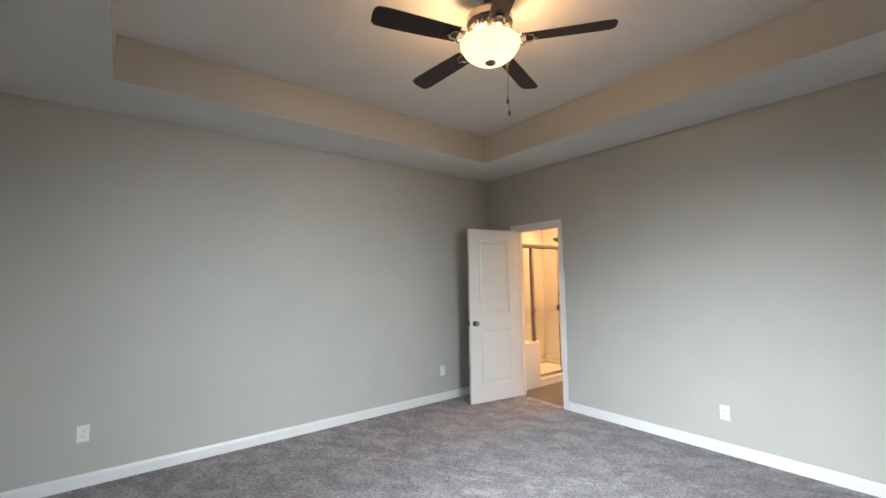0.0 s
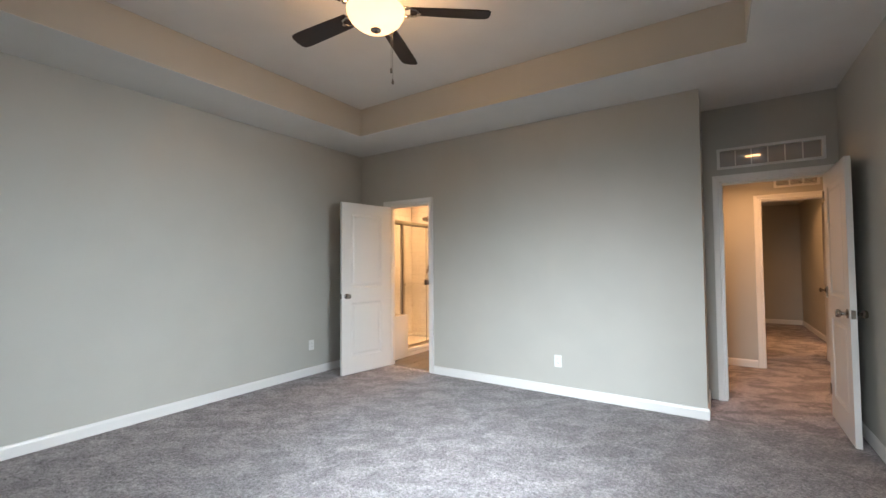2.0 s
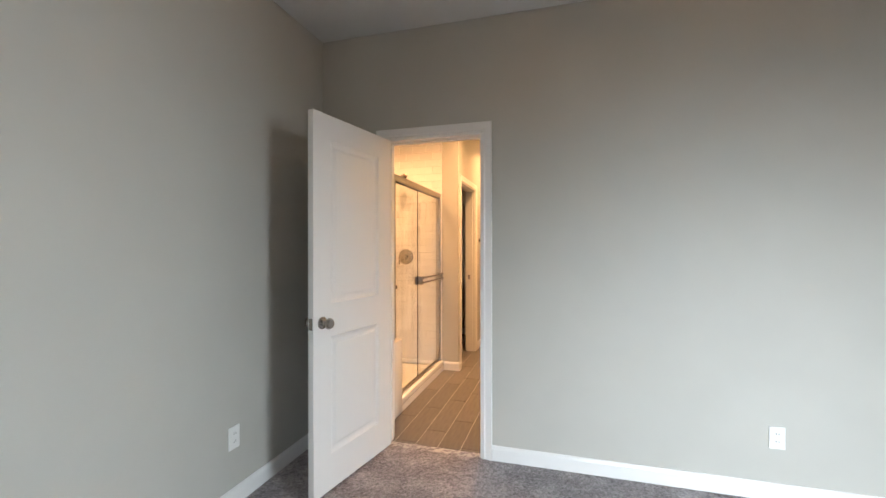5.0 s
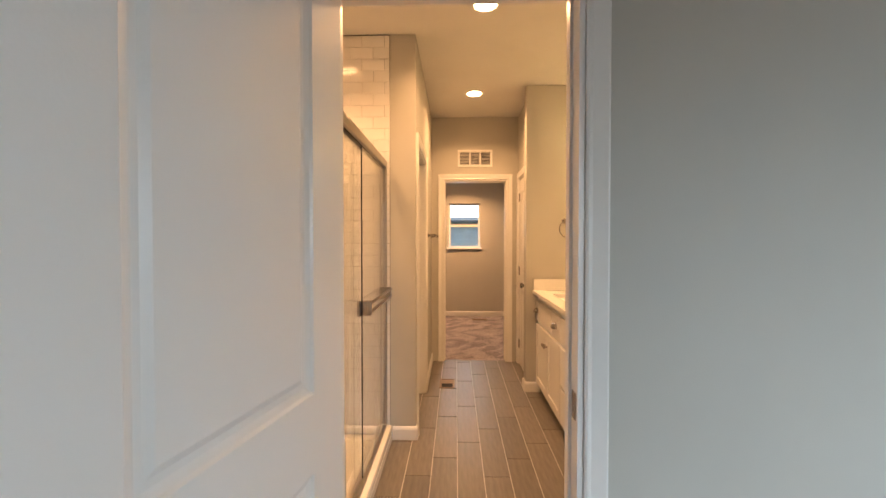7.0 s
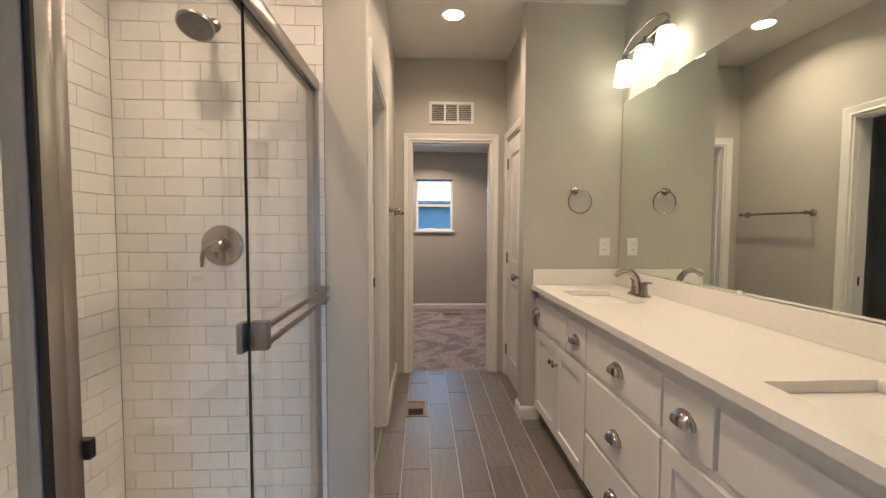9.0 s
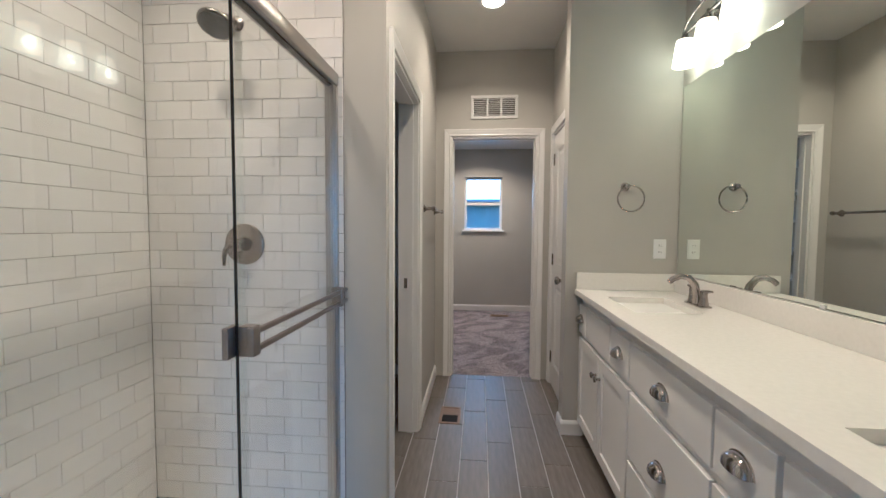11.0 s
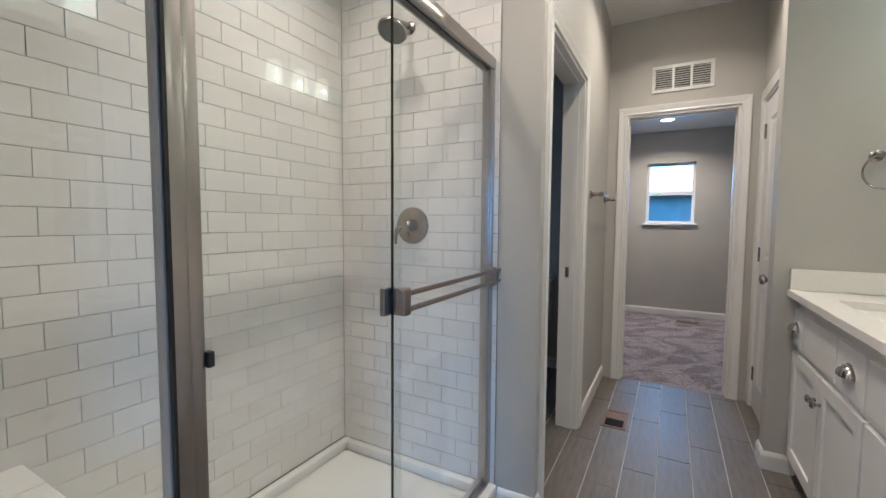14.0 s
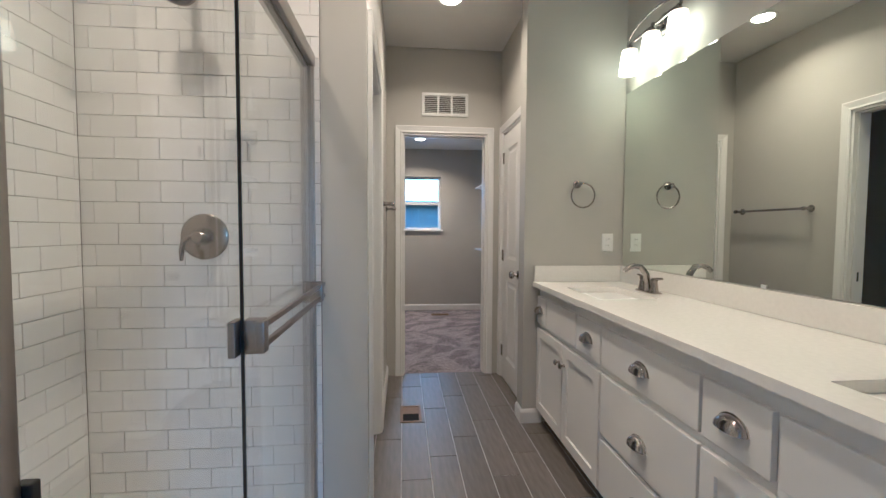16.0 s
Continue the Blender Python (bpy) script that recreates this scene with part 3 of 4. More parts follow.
for k in range(28):
    a = 2 * math.pi * k / 28
    # not cut through: a dark chip paints the shade in each slot
    v = box_part("vent_slot", DARK, motor, -0.004, 0.004, -0.0015, 0.0015, -0.012, 0.012)
    v.matrix_basis = Matrix.Translation((0.112 * math.cos(a), 0.112 * math.sin(a), 2.826)) @ pose(0, 0, 0, 0, 0, math.degrees(a) + 90) @ pose(0, 0, 0, 42)
for k in range(5):
    turn = pose(0, 0, 2.785, 0, 0, 38.6 + 72 * k)
    bm = bmesh.new()
    outline = [(0.20, -0.052), (0.36, -0.058), (0.60, -0.064), (0.655, -0.060), (0.672, -0.04), (0.676, 0.0), (0.672, 0.04), (0.655, 0.060), (0.60, 0.064), (0.36, 0.058), (0.20, 0.052)]
    tilt = pose(0, 0, -0.02, 11)
    lo = [bm.verts.new(turn @ tilt @ Vector((x, y, -0.003))) for x, y in outline]
    hi = [bm.verts.new(turn @ tilt @ Vector((x, y, 0.003))) for x, y in outline]
    bm.faces.new(lo), bm.faces.new(hi[::-1])
    for i in range(len(lo)):
        j = (i + 1) % len(lo)
        bm.faces.new((lo[i], lo[j], hi[j], hi[i]))
    blade = part("blade", bm, BLADE, fan)
    bm = bmesh.new()
    for s in (-1, 1):
        tube(bm, [turn @ Vector(q) for q in ((0.09, 0.012 * s, 0.0), (0.14, 0.03 * s, -0.018), (0.18, 0.042 * s, -0.024), (0.235, 0.03 * s, -0.027), (0.25, 0, -0.028))], 0.007, 8)
    for q in ((0.18, 0.042), (0.18, -0.042), (0.25, 0.0)):
        lathe(bm, [(0, -0.005), (0.013, -0.005), (0.013, 0.003), (0, 0.003)], turn @ Matrix.Translation((q[0], q[1], -0.029)), 10)
    part("blade_iron", bm, NICKEL, blade, "scrolled nickel blade bracket", True)
bm = bmesh.new()
lathe(bm, [(0.07, 2.772), (0.155, 2.768), (0.168, 2.755), (0.165, 2.735), (0.145, 2.70), (0.11, 2.67), (0.06, 2.648), (0.0, 2.641)], n=40)
part("bowl_shade", bm, BOWL, fan, "glowing frosted glass bowl", True)
bm = bmesh.new()
lathe(bm, [(0.0, 2.624), (0.008, 2.627), (0.012, 2.634), (0.030, 2.640), (0.033, 2.648), (0.02, 2.652)], n=20)
part("finial", bm, NICKEL, fan, "nickel finial under the bowl", True)
for x, y, zb in ((0.03, 0.10, 2.42), (0.055, 0.085, 2.34)):
    bm = bmesh.new()
    tube(bm, [(x, y, 2.78), (x, y, zb + 0.03)], 0.0013, 6)
    chain = part("pull_chain", bm, NICKEL, fan)
    bm = bmesh.new()
    lathe(bm, [(0, zb), (0.006, zb + 0.003), (0.008, zb + 0.015), (0.004, zb + 0.032), (0, zb + 0.034)], Matrix.Translation((x, y, 0)), 10)
    part("fob", bm, NICKEL, chain, "small drop-shaped fob", True)


def window(name, label, x0, x1, yin, yout, z0, z1, face):
    """A two-sash window in an opening of a wall across y; face is the room's side."""
    w = thing(name, label, "window", kind="structure")
    mid, zm, e = (yin + yout) / 2, (z0 + z1) / 2, 0.035
    bm = bmesh.new()
    for r in ((x0, x0 + e, z0, z1), (x1 - e, x1, z0, z1), (x0 + e, x1 - e, z0, z0 + e), (x0 + e, x1 - e, z1 - e, z1), (x0 + e, x1 - e, zm - 0.022, zm + 0.022)):
        box(bm, r[0], r[1], mid - 0.02, mid + 0.02, r[2], r[3], 0.002)
    part("window_frame", bm, TRIM, w)
    for za, zb in ((z0 + e, zm - 0.022), (zm + 0.022, z1 - e)):
        p = box_part("pane", WGLASS, w, x0 + e, x1 - e, mid - 0.003, mid + 0.003, za, zb)
        p.visible_shadow = False
    out = 1 if yin < yout else -1
    s0, s1 = sorted((yin - out * 0.035, mid - out * 0.02))
    box_part("window_sill", TRIM, w, x0 - 0.03, x1 + 0.03, s0, s1, z0 - 0.02, z0 + 0.004, 0.003)
    return w


window("window_1", "wide white vinyl window over the lawn", 2.5, 4.1, YB, YB - 0.14, 0.62, 2.24, 1)
w2 = window("window_2", "white vinyl single-hung window over the lawn", -0.55, 0.55, 0.0, 0.12, 0.62, 2.24, 1)
w2.matrix_world = pose(XR, -2.5, 0, 0, 0, -90)
window("window_3", "small white single-hung window in the closet wall", 0.673, 1.245, 6.44, 6.58, 1.236, 2.042, -1)
boxes("ground", GRASS, [(-400, 400, -400, 400, -0.6, -0.45)], "flat mown lawn round the house", "lawn")
bm = bmesh.new()
bm.faces.new([bm.verts.new(c) for c in ((-90, 70, -0.4), (90, 70, -0.4), (90, 70, 60), (-90, 70, 60))])
tagged(new("backdrop", finish(bm, "backdrop", glow("overcast_sky", (0.86, 0.93, 1.0), 3.5))), "bright overcast sky beyond the yard", "sky", "", "structure")
nb = thing("neighbour_house", "blue-grey sided house across the yard", "house")
for k in range(14):
    box_part("siding_board", FENCE, nb, -9, 9, 15.0 - 0.004 * (k % 2), 15.2, -0.45 + k * 0.19, -0.45 + k * 0.19 + 0.188)
bm = bmesh.new()
for q in (((-9.5, 14.6, 2.16), (9.5, 14.6, 2.16), (9.5, 18.5, 2.5), (-9.5, 18.5, 2.5)), ((-9.5, 14.6, 2.08), (9.5, 14.6, 2.08), (9.5, 14.6, 2.16), (-9.5, 14.6, 2.16))):
    bm.faces.new([bm.verts.new(c) for c in q])
part("roof", bm, ROOF, nb)

# ------------------------------------------------------------ shower
XG = 0.318          # plane of the glass
bm = bmesh.new()
X0, X1, Y0, Y1 = -0.482, 0.375, 0.132, 1.733
rim = 0.045
box(bm, X0, X1, Y0, Y1, 0.0, 0.05)
box(bm, X1 - 0.10, X1, 0.50, Y1, 0.05, 0.105, 0.012)
box(bm, X0, X0 + rim, 0.50, Y1, 0.05, 0.10, 0.012)
box(bm, X0 + rim, X1 - 0.10, Y1 - rim, Y1, 0.05, 0.10, 0.012)
tray = thing("shower_pan", "white acrylic shower pan with a low curb", "shower pan")
part("tray", bm, ACRYL, tray, "", True)
bm = bmesh.new()
lathe(bm, [(0, 0.0525), (0.05, 0.0525), (0.052, 0.05)], Matrix.Translation((-0.06, 0.95, 0)), 24)
part("drain", bm, STEEL, tray, "round steel drain cover")

bench = thing("shower_bench", "white tiled shower bench with a smooth front", "bench")
bm = bmesh.new()
box(bm, X0, 0.345, Y0, 0.505, 0.05, 0.575, 0.006)
part("body", bm, ACRYL, bench, "", True)
bm = bmesh.new()
box(bm, 0.300, 0.385, 0.125, 0.53, 0.0, 0.59, 0.014)
part("front", bm, ACRYL, bench, "smooth white front panel with rounded edges", True)
bx, k = X0, 0
while bx < 0.29:
    for r in range(3):
        ya = Y0 + 0.002 + r * 0.124
        x0_, x1_ = bx + (0.0775 if r % 2 else 0) + 0.001, bx + 0.1525 + (0.0775 if r % 2 else 0)
        box_part("tile", TILE, bench, x0_, min(x1_, 0.299), ya, ya + 0.1215, 0.575, 0.583)
    bx += 0.155

sd = thing("shower_enclosure", "framed sliding glass shower doors in brushed steel", "shower door")
rail = bmesh.new()
box(rail, XG - 0.028, XG + 0.028, 0.134, 1.728, 1.842, 1.892, 0.006)
part("header_rail", rail, STEEL, sd, "", True)
box_part("rail_channel", BLACK, sd, XG - 0.010, XG + 0.010, 0.14, 1.72, 1.836, 1.842)
bm = bmesh.new()
box(bm, XG - 0.026, XG + 0.026, 0.532, 1.70, 0.1055, 0.118, 0.003)
box(bm, XG - 0.003, XG + 0.003, 0.532, 1.70, 0.118, 0.135)
part("sill_track", bm, STEEL, sd)
bm = bmesh.new()
box(bm, XG - 0.022, XG + 0.024, 1.702, 1.733, 0.106, 1.842, 0.003)
box(bm, XG + 0.004, XG + 0.020, 1.690, 1.702, 0.12, 1.842, 0.002)
part("wall_jamb", bm, STEEL, sd)
st = bmesh.new()
box(st, XG - 0.012, XG + 0.020, 0.462, 0.488, 0.592, 1.842, 0.003)
box(st, XG - 0.012, XG + 0.016, 0.4885, 0.512, 0.592, 1.842, 0.003)
stile = part("stile", st, STEEL, sd, "", True)
# added plate: its grey stands in for what the steel side reflects
box_part("flange", STILE_SIDE, stile, XG - 0.014, XG + 0.012, 0.4545, 0.4615, 0.592, 1.842, 0.001, "thin dull grey plate added over the stile's side")
box_part("seal", BLACK, stile, XG + 0.0125, XG + 0.0212, 0.4575, 0.4625, 0.592, 1.842)
box_part("bumper", BLACK, stile, XG + 0.006, XG + 0.022, 0.5125, 0.524, 0.985, 1.012, 0.002)
box_part("fixed_pane", GLASS, sd, XG - 0.003, XG + 0.003, 0.136, 0.4542, 0.592, 1.838)
box_part("inner_pane", GLASS, sd, XG - 0.016, XG - 0.010, 0.513, 1.11, 0.137, 1.838)
op = box_part("outer_pane", GLASS, sd, XG + 0.008, XG + 0.014, 1.035, 1.690, 0.137, 1.838)
box_part("pane_edge", BLACK, op, XG + 0.0075, XG + 0.0145, 1.0325, 1.035, 0.137, 1.838)
bar = bmesh.new()
for z in (0.988, 1.032):
    box(bar, XG + 0.044, XG + 0.056, 1.06, 1.74, z - 0.007, z + 0.007, 0.002)
handle = part("towel_bar", bar, PEWTER, sd, "double towel bar across the sliding pane", True)
for ya, yb in ((1.022, 1.068), (1.655, 1.70)):
    bm = bmesh.new()
    box(bm, XG + 0.0145, XG + 0.056, ya + 0.008, yb - 0.008, 0.972, 1.048, 0.004)
    box(bm, XG + 0.040, XG + 0.060, ya, yb - 0.014, 0.975, 1.045, 0.003)
    part("bracket", bm, PEWTER, handle, "", True)
box_part("inner_bracket", PEWTER, handle, XG - 0.008, XG + 0.0075, 1.002, 1.05, 0.972, 1.048, 0.002)
for p in sd.children_recursive:
    if "pane" in p.name and "edge" not in p.name:
        p.visible_shadow = False

sh = thing("overhead_shower", "round brushed nickel shower head on a bent arm", "shower head", pose(-0.075, 1.7292, 2.10))
bm = bmesh.new()
lathe(bm, [(0, 0), (0.030, 0), (0.030, 0.004), (0.016, 0.012), (0.012, 0.012)], pose(0, 0, 0, 90), 24)
part("flange", bm, NICKEL, sh, "", True)
bm = bmesh.new()
tube(bm, [(0, 0, 0), (0, -0.04, 0.004), (0, -0.08, -0.006), (0, -0.115, -0.035)], 0.011, 12)
part("arm", bm, NICKEL, sh, "", True)
bm = bmesh.new()
lathe(bm, [(0, 0.045), (0.014, 0.045), (0.018, 0.03), (0.03, 0.018), (0.06, 0.006), (0.066, 0.0), (0.064, -0.008), (0, -0.01)], pose(0, -0.135, -0.062, -28), 32)
head = part("head", bm, NICKEL, sh, "", True)
bm = bmesh.new()
lathe(bm, [(0, -0.0125), (0.056, -0.0115), (0.058, -0.0095)], pose(0, -0.135, -0.062, -28), 32)
part("spray_face", bm, material("spray_face_grey", (0.25, 0.25, 0.25), 0.5, vary=0.6, scale=160), head, "grey dotted spray face")

va = thing("shower_valve", "round brushed nickel shower valve with a lever", "shower valve", pose(-0.058, 1.7292, 1.212))
bm = bmesh.new()
lathe(bm, [(0, 0.0), (0.085, 0.0), (0.085, 0.004), (0.078, 0.009), (0.03, 0.012), (0.028, 0.03), (0, 0.03)], pose(0, 0, 0, 90), 40)
part("escutcheon", bm, NICKEL, va, "", True)
bm = bmesh.new()
lathe(bm, [(0.024, 0.03), (0.026, 0.055), (0.018, 0.066), (0, 0.067)], pose(0, 0, 0, 90), 24)
tube(bm, [(0, -0.05, 0), (-0.03, -0.056, -0.004), (-0.048, -0.06, -0.02), (-0.055, -0.06, -0.05), (-0.056, -0.058, -0.085)], 0.01, 10, radii=[0.013, 0.012, 0.010, 0.009, 0.006])
part("lever", bm, NICKEL, va, "curved lever", True)

# ------------------------------------------------------------ vanity
XF = 1.525          # face of the drawer fronts
van = thing("vanity_cabinet", "long white double vanity with shaker doors and drawers", "vanity")
bm = bmesh.new()
box(bm, XF + 0.019, XV - 0.003, 0.125, YE - 0.003, 0.09, 0.884)
box(bm, XF + 0.075, XV - 0.003, 0.125, YE - 0.003, 0.0, 0.09)
part("body", bm, CAB, van)


def cup_pull(parent, y, z):
    bm = bmesh.new()
    n, m_ = 14, 7
    grid = []
    for i in range(n + 1):
        a = math.pi * i / n
        row = []
        for j in range(m_ + 1):
            b = math.pi / 2 * j / m_
            row.append(bm.verts.new((XF - 0.032 * math.sin(b) * math.sin(a) ** 0.6 - 0.001, y + 0.050 * math.cos(a), z - 0.014 + 0.040 * math.sin(a) * math.cos(b) ** 0.8)))
        grid.append(row)
    for i in range(n):
        for j in range(m_):
            try:
                bm.faces.new((grid[i][j], grid[i + 1][j], grid[i + 1][j + 1], grid[i][j + 1]))
            except ValueError:
                pass
    tube(bm, [(XF - 0.001, y + 0.0515 * math.cos(math.pi * i / 14), z - 0.014 + 0.0415 * math.sin(math.pi * i / 14)) for i in range(15)], 0.0022, 6)
    part("cup_pull", bm, CHROME, parent, "polished nickel cup pull", True)


def knob(parent, y, z):
    bm = bmesh.new()
    lathe(bm, [(0, 0), (0.009, 0), (0.006, 0.010), (0.008, 0.016), (0.016, 0.022), (0.016, 0.027), (0.010, 0.032), (0, 0.033)], Matrix.Translation((XF, y, z)) @ pose(0, 0, 0, 0, -90), 18)
    part("knob", bm, CHROME, parent, "polished nickel knob", True)


def front(kind_, ya, yb, za, zb, pull=None, py=None, pz=None):
    bm = bmesh.new()
    if kind_ == "door":
        paneled(bm, yb - ya, zb - za, 0.018, [(0.055, yb - ya - 0.055, 0.055, zb - za - 0.055)], SHAKER_STEPS)
        bmesh.ops.transform(bm, matrix=pose(XF, yb, za, 0, 0, -90), verts=bm.verts)
    else:
        box(bm, XF, XF + 0.0185, ya, yb, za, zb, 0.0025)
    f = part(kind_, bm, CAB, van)
    py, pz = py or (ya + yb) / 2, pz or (za + zb) / 2
    if pull == "cup":
        cup_pull(f, py, pz)
    if pull == "knob":
        knob(f, py, pz)
    return f


T0, T1 = 0.657, 0.826
front("drawer", 2.510, 2.662, T0, T1, "cup", 2.61)
front("false_front", 2.080, 2.495, T0, T1)
front("drawer", 1.822, 2.062, T0, T1, "cup")
front("door", 2.244, 2.662, 0.10, 0.624, "knob", 2.275, 0.522)
front("door", 1.822, 2.234, 0.10, 0.624, "knob", 2.210, 0.522)
front("drawer", 1.215, 1.805, T0, T1, "cup")
front("drawer", 1.215, 1.805, 0.362, 0.624, "cup", None, 0.470)
front("drawer", 1.215, 1.805, 0.10, 0.338, "cup", None, 0.225)
front("drawer", 0.978, 1.202, T0, T1, "cup")
front("false_front", 0.520, 0.958, T0, T1)
front("drawer", 0.240, 0.505, T0, T1, "cup")
front("door", 0.725, 1.202, 0.10, 0.624, "knob", 0.765, 0.545)
front("door", 0.240, 0.715, 0.10, 0.624, "knob", 0.675, 0.545)

SINKS = (2.19, 0.72)
SX0, SX1, SH = 1.605, 1.90, 0.205
top = thing("countertop", "white quartz vanity top with two undermount basins", "countertop")
bm = bmesh.new()
C0, C1 = 1.495, XV - 0.002
xc = [C0, SX0, SX1, C1]
yc_ = [0.124] + sorted([SINKS[1] - SH, SINKS[1] + SH, SINKS[0] - SH, SINKS[0] + SH]) + [YE - 0.002]
solid = {(i, j) for i in range(3) for j in range(5) if not (i == 1 and j in (1, 3))}
for i, j in solid:
    xa, xb, ya, yb = xc[i], xc[i + 1], yc_[j], yc_[j + 1]
    for z in (0.885, 0.915):
        bm.faces.new([bm.verts.new(c) for c in ((xa, ya, z), (xb, ya, z), (xb, yb, z), (xa, yb, z))])
    for di, dj, p, q in ((-1, 0, (xa, ya), (xa, yb)), (1, 0, (xb, ya), (xb, yb)), (0, -1, (xa, ya), (xb, ya)), (0, 1, (xa, yb), (xb, yb))):
        if (i + di, j + dj) not in solid:
            bm.faces.new([bm.verts.new(c) for c in ((*p, 0.885), (*q, 0.885), (*q, 0.915), (*p, 0.915))])
bmesh.ops.remove_doubles(bm, verts=bm.verts, dist=0.0002)
part("slab", bm, QUARTZ, top)
box_part("backsplash", QUARTZ, top, C1 - 0.02, C1, 0.124, YE - 0.024, 0.9155, 1.017, 0.002)
box_part("side_splash", QUARTZ, top, C0 + 0.006, C1, YE - 0.022, YE - 0.002, 0.9155, 1.017, 0.002)
for yc in SINKS:
    bs = thing("sink_basin", "white rectangular undermount porcelain basin", "sink")
    bm = bmesh.new()
    rings = []
    for inset, z in ((0.0, 0.884), (0.004, 0.86), (0.012, 0.79), (0.035, 0.765), (0.09, 0.758)):
        ring = []
        hx, hy, r = (SX1 - SX0) / 2 + 0.004 - inset, SH + 0.004 - inset, 0.03
        for cx, cy, a0 in ((hx - r, hy - r, 0), (-hx + r, hy - r, 90), (-hx + r, -hy + r, 180), (hx - r, -hy + r, 270)):
            for s in range(5):
                a = radians(a0 + 22.5 * s)
                ring.append(bm.verts.new(((SX0 + SX1) / 2 + cx + r * math.cos(a), yc + cy + r * math.sin(a), z)))
        rings.append(ring)
    for a, b in zip(rings, rings[1:]):
        for i in range(20):
            bm.faces.new((a[i], a[(i + 1) % 20], b[(i + 1) % 20], b[i]))
    bm.faces.new(rings[-1])
    part("bowl", bm, PORC, bs, "", True)
    bm = bmesh.new()
    lathe(bm, [(0, 0.761), (0.02, 0.761), (0.024, 0.7585)], Matrix.Translation(((SX0 + SX1) / 2, yc, 0)), 18)
    part("drain", bm, NICKEL, bs, "nickel drain")

fa = thing("faucet", "brushed nickel two-handle arched faucet on the vanity top", "faucet", pose(1.972, 2.19, 0.915))
bm = bmesh.new()
box(bm, -0.028, 0.028, -0.078, 0.078, 0, 0.010, 0.004)
part("base", bm, NICKEL, fa, "", True)
bm = bmesh.new()
sp = [(0.0, 0, 0.008), (-0.004, 0, 0.05), (-0.016, 0, 0.10), (-0.045, 0, 0.135), (-0.085, 0, 0.142), (-0.12, 0, 0.128), (-0.138, 0, 0.112)]
tube(bm, sp, 0.014, 14, radii=[0.024, 0.019, 0.017, 0.016, 0.0145, 0.013, 0.013])
part("spout", bm, NICKEL, fa, "", True)
for s in (-1, 1):
    bm = bmesh.new()
    lathe(bm, [(0.024, 0.008), (0.019, 0.03), (0.015, 0.06), (0.017, 0.072), (0.012, 0.082), (0, 0.083)], Matrix.Translation((0, 0.052 * s, 0)), 18)
    tube(bm, [(0, 0.052 * s, 0.074), (0.004, 0.075 * s, 0.08), (0.006, 0.112 * s, 0.084)], 0.006, 8, radii=[0.009, 0.007, 0.005])
    part("lever_handle", bm, NICKEL, fa, "", True)

mi = thing("wall_mirror", "large frameless wall mirror above the vanity", "mirror")
box_part("glass", MIRROR, mi, XV - 0.006, XV - 0.001, 0.20, YE - 0.018, 1.022, 2.105)
for yc in (0.8, 1.6):
    box_part("clip", PLATE, mi, XV - 0.010, XV - 0.0065, yc - 0.012, yc + 0.012, 1.0185, 1.034, 0.001, "small clear mirror clip")


def vanity_light(yc):
    v = thing("vanity_light", "three-shade nickel vanity light with frosted glass, lit", "wall lamp", pose(XV, yc, 2.36), "vanity lights")
    bm = bmesh.new()
    lathe(bm, [(0, 0), (0.058, 0), (0.058, 0.012), (0.045, 0.022), (0, 0.024)], pose(0, 0, 0, 0, -90) , 28)
    part("backplate", bm, NICKEL, v, "", True)
    bm = bmesh.new()
    tube(bm, [(-0.02, 0, 0.0), (-0.075, 0, 0.0)], 0.009, 10)
    part("arm", bm, NICKEL, v, "", True)
    bm = bmesh.new()
    tube(bm, [(-0.075, -0.24, -0.015), (-0.075, 0.24, -0.015)], 0.008, 10)
    arc = [(-0.075, 0.24 * math.cos(math.pi * i / 16), -0.015 + 0.085 * math.sin(math.pi * i / 16)) for i in range(17)]
    tube(bm, arc, 0.007, 8)
    part("arched_bar", bm, NICKEL, v, "arched nickel bar", True)
    for dy in (-0.22, 0.0, 0.22):
        bm = bmesh.new()
        lathe(bm, [(0.009, -0.01), (0.018, -0.03), (0.024, -0.055), (0.0, -0.055)], Matrix.Translation((-0.075, dy, 0)), 16)
        h = part("lamp_holder", bm, NICKEL, v, "", True)
        bm = bmesh.new()
        lathe(bm, [(0.030, -0.045), (0.041, -0.05), (0.046, -0.08), (0.058, -0.185), (0.054, -0.185), (0.0, -0.12)], Matrix.Translation((-0.075, dy, 0)), 28)
        part("shade", bm, BULB, h, "glowing tapered frosted glass shade", True)
    return v


vanity_light(2.29)
vanity_light(0.79)

ring = thing("towel_ring", "brushed nickel towel ring on the grey wall", "towel ring", pose(1.775, YE, 1.535))
bm = bmesh.new()
lathe(bm, [(0, 0), (0.026, 0), (0.026, 0.006), (0.016, 0.012), (0.011, 0.04), (0.015, 0.048), (0, 0.052)], pose(0, 0, 0, 90), 24)
part("post", bm, NICKEL, ring, "", True)
bm = bmesh.new()
tube(bm, [(0.022 + 0.076 * math.sin(2 * math.pi * i / 40), -0.042, -0.073 + 0.076 * math.cos(2 * math.pi * i / 40)) for i in range(40)], 0.0048, 8, True)
part("ring", bm, NICKEL, ring, "", True)

tb = thing("towel_bar", "brushed nickel towel bar on the passage wall", "towel bar")
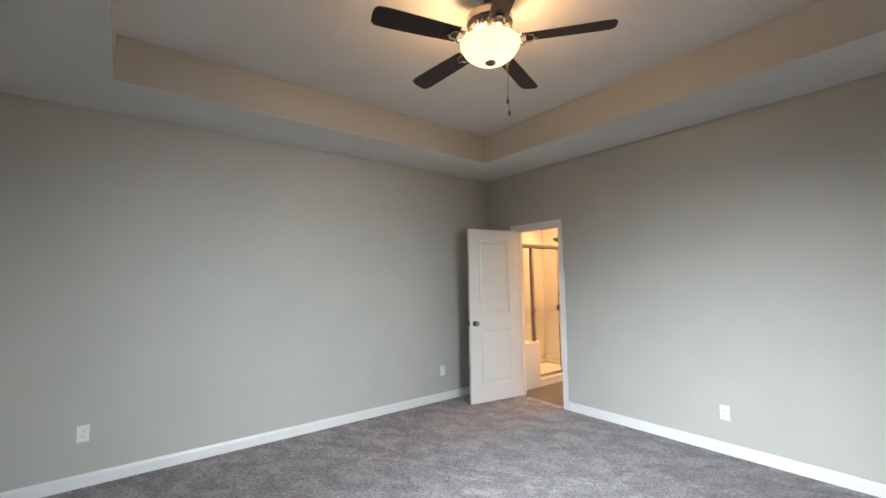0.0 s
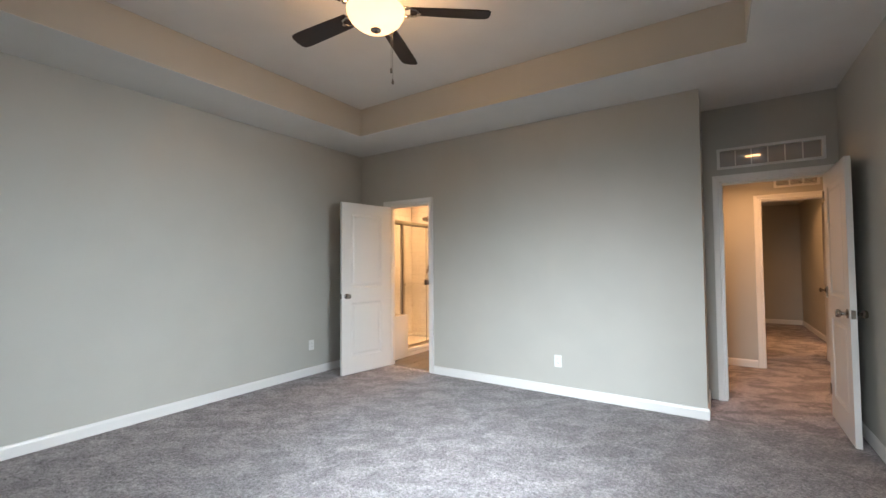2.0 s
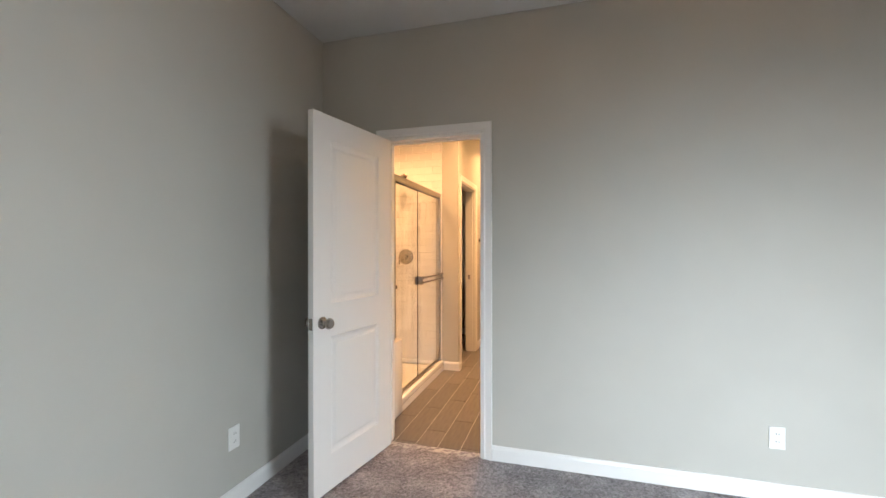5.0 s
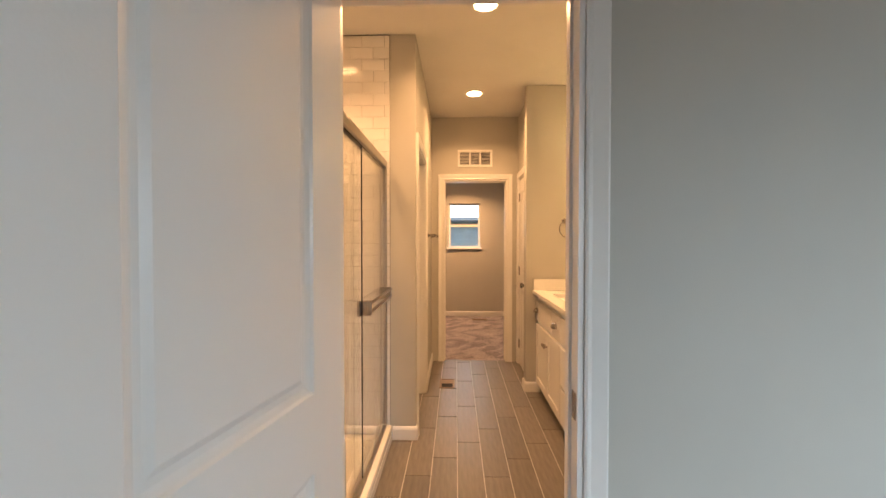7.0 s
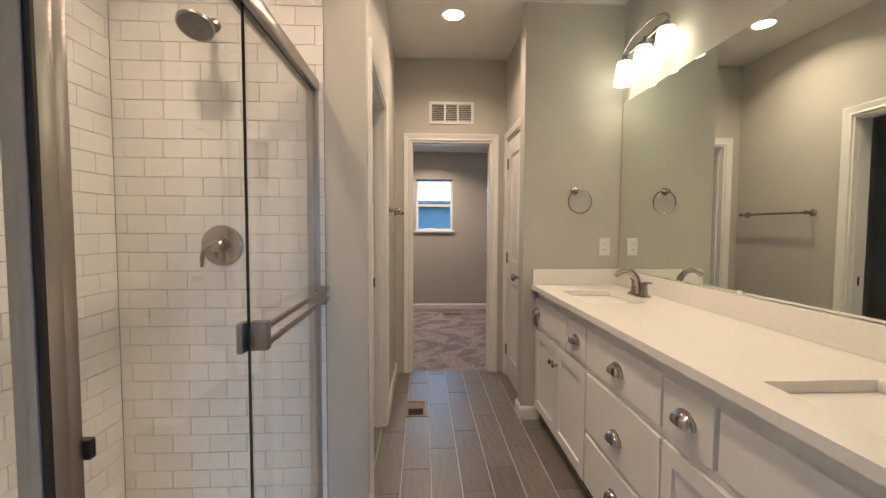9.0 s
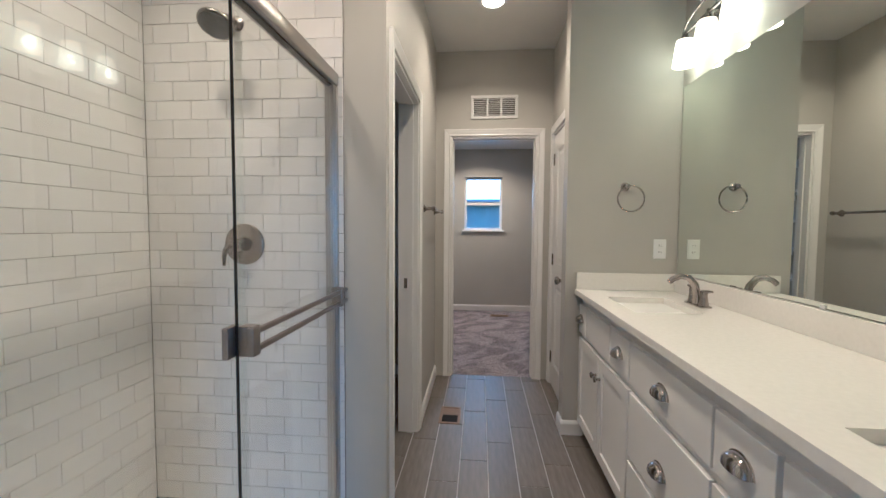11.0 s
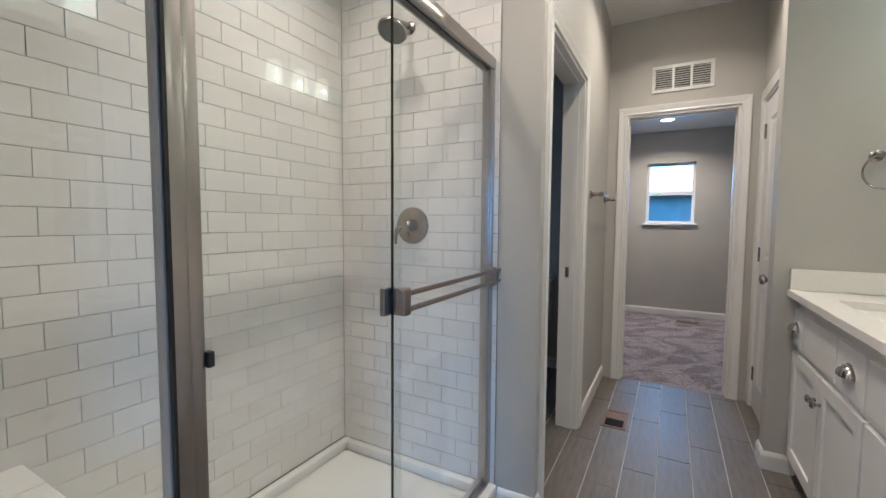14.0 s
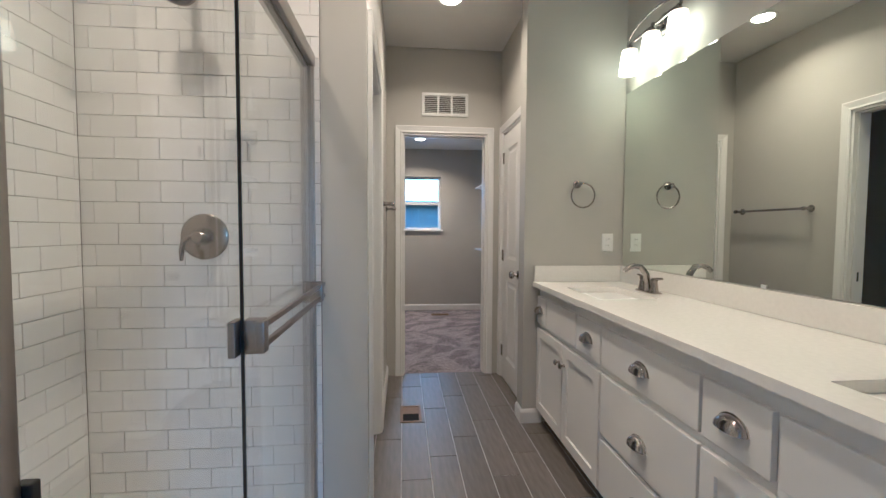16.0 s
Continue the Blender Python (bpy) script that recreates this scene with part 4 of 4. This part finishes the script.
for y in (2.86, 3.47):
    bm = bmesh.new()
    lathe(bm, [(0, 0), (0.026, 0), (0.026, 0.006), (0.015, 0.013), (0.010, 0.05), (0.016, 0.062), (0.013, 0.078), (0, 0.082)], Matrix.Translation((XB, y, 1.41)) @ pose(0, 0, 0, 0, 90), 22)
    part("post", bm, NICKEL, tb, "", True)
bm = bmesh.new()
tube(bm, [(XB + 0.064, 2.84, 1.41), (XB + 0.064, 3.49, 1.41)], 0.0085, 12)
part("bar", bm, NICKEL, tb, "", True)
boxes("strike_plate", NICKEL, [(XB - 0.085, XB - 0.045, 2.5955, 2.5985, 0.91, 0.97)], "satin nickel strike plate on the jamb", "strike plate", "thing")
boxes("strike_plate", NICKEL, [(1.114, 1.1165, 0.012, 0.045, 0.89, 0.96)], "satin nickel strike plate on the jamb", "strike plate", "thing")

# toilet in its room
to = thing("toilet", "white two-piece toilet against the far wall", "toilet", pose(-0.06, YC - 0.02, 0))
box_part("tank", PORC, to, -0.20, 0.20, -0.20, 0, 0.40, 0.755, 0.03)
box_part("tank_lid", PORC, to, -0.215, 0.215, -0.215, 0.003, 0.757, 0.79, 0.012)
bm = bmesh.new()
lathe(bm, [(0.0, 0), (0.11, 0), (0.105, 0.06), (0.10, 0.2), (0.15, 0.33), (0.185, 0.39), (0.185, 0.405), (0, 0.405)], Matrix.Translation((0, -0.42, 0)) @ Matrix.Diagonal((1, 1.25, 1, 1)), 28)
part("bowl", bm, PORC, to, "", True)
bm = bmesh.new()
lathe(bm, [(0, 0.407), (0.19, 0.407), (0.19, 0.425), (0.17, 0.435), (0, 0.437)], Matrix.Translation((0, -0.42, 0)) @ Matrix.Diagonal((1, 1.25, 1, 1)), 28)
part("lid", bm, PORC, to, "", True)

# closet shelving
cs = thing("closet_shelves", "white wall shelves on brackets in the closet", "shelves")
for z in (0.52, 0.80, 1.08, 1.36, 1.64, 1.92):
    box_part("shelf", SHELF, cs, 0.003, 0.33, YC + 0.13, 5.2, z, z + 0.018, 0.002)
for y in (4.1, 4.7, 5.18):
    for z in (0.52, 1.08, 1.64):
        box_part("bracket", SHELF, cs, 0.003, 0.30, y - 0.01, y + 0.01, z - 0.06, z - 0.001, 0.003)

cr = thing("closet_shelves", "white shelves on brackets along the other closet wall", "shelves")
for z in (0.965, 1.81):
    box_part("shelf", SHELF, cr, 1.68, 2.197, 4.7, 5.9, z, z + 0.018, 0.002)
    for y in (4.9, 5.5):
        box_part("bracket", SHELF, cr, 1.74, 2.197, y - 0.01, y + 0.01, z - 0.07, z - 0.001, 0.003)

sm = thing("smoke_detector", "round white smoke detector on the tray ceiling", "smoke detector", pose(3.90, -1.06, TZ))
bm = bmesh.new()
lathe(bm, [(0, -0.036), (0.035, -0.034), (0.055, -0.026), (0.062, -0.010), (0.064, 0.0)], n=28)
part("cover", bm, PLATE, sm, "", True)
bm = bmesh.new()
lathe(bm, [(0, -0.0385), (0.005, -0.038), (0.006, -0.0345)], Matrix.Translation((0.02, 0, 0)), 10)
part("test_button", bm, DARK, sm)

# ------------------------------------------------------------ tiles, laid last
TW, TH, TG = 0.1535, 0.0775, 0.0016


def shared_tile(name, w, h, t, mat):
    bm = bmesh.new()
    box(bm, 0, w, -t, 0, 0, h)
    bmesh.ops.bevel(bm, geom=[e for e in bm.edges if all(v.co.y < -t + 1e-6 for v in e.verts)], offset=0.0012, segments=1, affect="EDGES")
    return finish(bm, name, mat)


full = {}


def tile_wall(parent, m, width, z0, z1, limit, seed):
    """Running-bond tiles in the local xz plane of m, standing out along -y."""
    rng = random.Random(seed)
    rest = bmesh.new()
    count, row = 0, 0
    z = z0
    while z < z1 - 0.01:
        x = -(0.5 if row % 2 else 0.0) * TW - 0.03 + rng.uniform(-0.004, 0.004)
        h = min(TH, z1 - z) - TG
        while x < width:
            a, b = max(x, 0.0), min(x + TW, width) - TG
            if b - a > 0.012:
                y = rng.uniform(-0.0004, 0.0004)
                if count < limit:
                    key = (round(b - a, 3), round(h, 3))
                    if key not in full:
                        full[key] = shared_tile("tile", key[0], key[1], 0.006, TILE)
                    o = new("tile", full[key])
                    o.parent = parent
                    o.matrix_basis = m @ pose(a, y, z, rng.uniform(-0.25, 0.25), 0, rng.uniform(-0.2, 0.2))
                else:
                    vs = [rest.verts.new(m @ Vector(c)) for c in ((a, y - 0.006, z), (b, y - 0.006, z), (b, y - 0.006, z + h), (a, y - 0.006, z + h), (a, 0, z), (b, 0, z), (b, 0, z + h), (a, 0, z + h))]
                    for f in ((0, 1, 2, 3), (0, 4, 5, 1), (1, 5, 6, 2), (2, 6, 7, 3), (3, 7, 4, 0)):
                        rest.faces.new([vs[i] for i in f])
                count += 1
            x += TW
        z += TH
        row += 1
    if len(rest.verts):
        tagged(part("tiles", rest, TILE, parent), kind="stuff")
    else:
        rest.free()


for name, rows, m, width in (("wall_tile_head", [(-0.49, 0.362, 1.7355, 1.7395, 0.0, ZC)], pose(-0.484, 1.7352, 0), 0.846),
                             ("wall_tile_back", [(-0.4915, -0.489, 0.12, 1.7312, 0.0, ZC)], pose(-0.4888, 0.128, 0, 0, 0, 90), 1.60),
                             ("wall_tile_near", [(-0.489, 0.36, 0.1205, 0.1235, 0.0, ZC)], pose(0.36, 0.1238, 0, 0, 0, 180), 0.846)):
    g = boxes(name, GROUT, rows, "white glossy subway tile in running bond with grey grout", "tile wall")
    tile_wall(g, m, width, 0.098, ZC - 0.002, 300, len(name))

# wood-look floor planks
PW, PL, PG = 0.1525, 0.61, 0.0048
pl = bmesh.new()
box(pl, 0, PW - PG, 0, PL - PG, -0.004, 0.0)
bmesh.ops.bevel(pl, geom=[e for e in pl.edges if all(v.co.z > -1e-6 for v in e.verts)], offset=0.001, segments=1, affect="EDGES")
full_plank = finish(pl, "plank", PLANK)
floor_parent = bpy.data.objects["floor_bath_grout"]
x, c = 0.667 - 9 * PW, 0
while x < 2.15:
    y = 2.12 + (c % 3) * PL / 3 - 5 * PL
    while y < 3.64:
        a, b = max(y, 0.06), min(y + PL, 3.645)
        if b - a > 0.01:
            if b - a > PL - 1e-4:
                me = full_plank
            else:
                pl = bmesh.new()
                box(pl, 0, PW - PG, 0, b - a - PG, -0.004, 0.0)
                me = finish(pl, "plank", PLANK)
            o = new("plank", me)
            o.parent = floor_parent
            o.location = (x, a, 0)
        y += PL
    x += PW
    c += 1
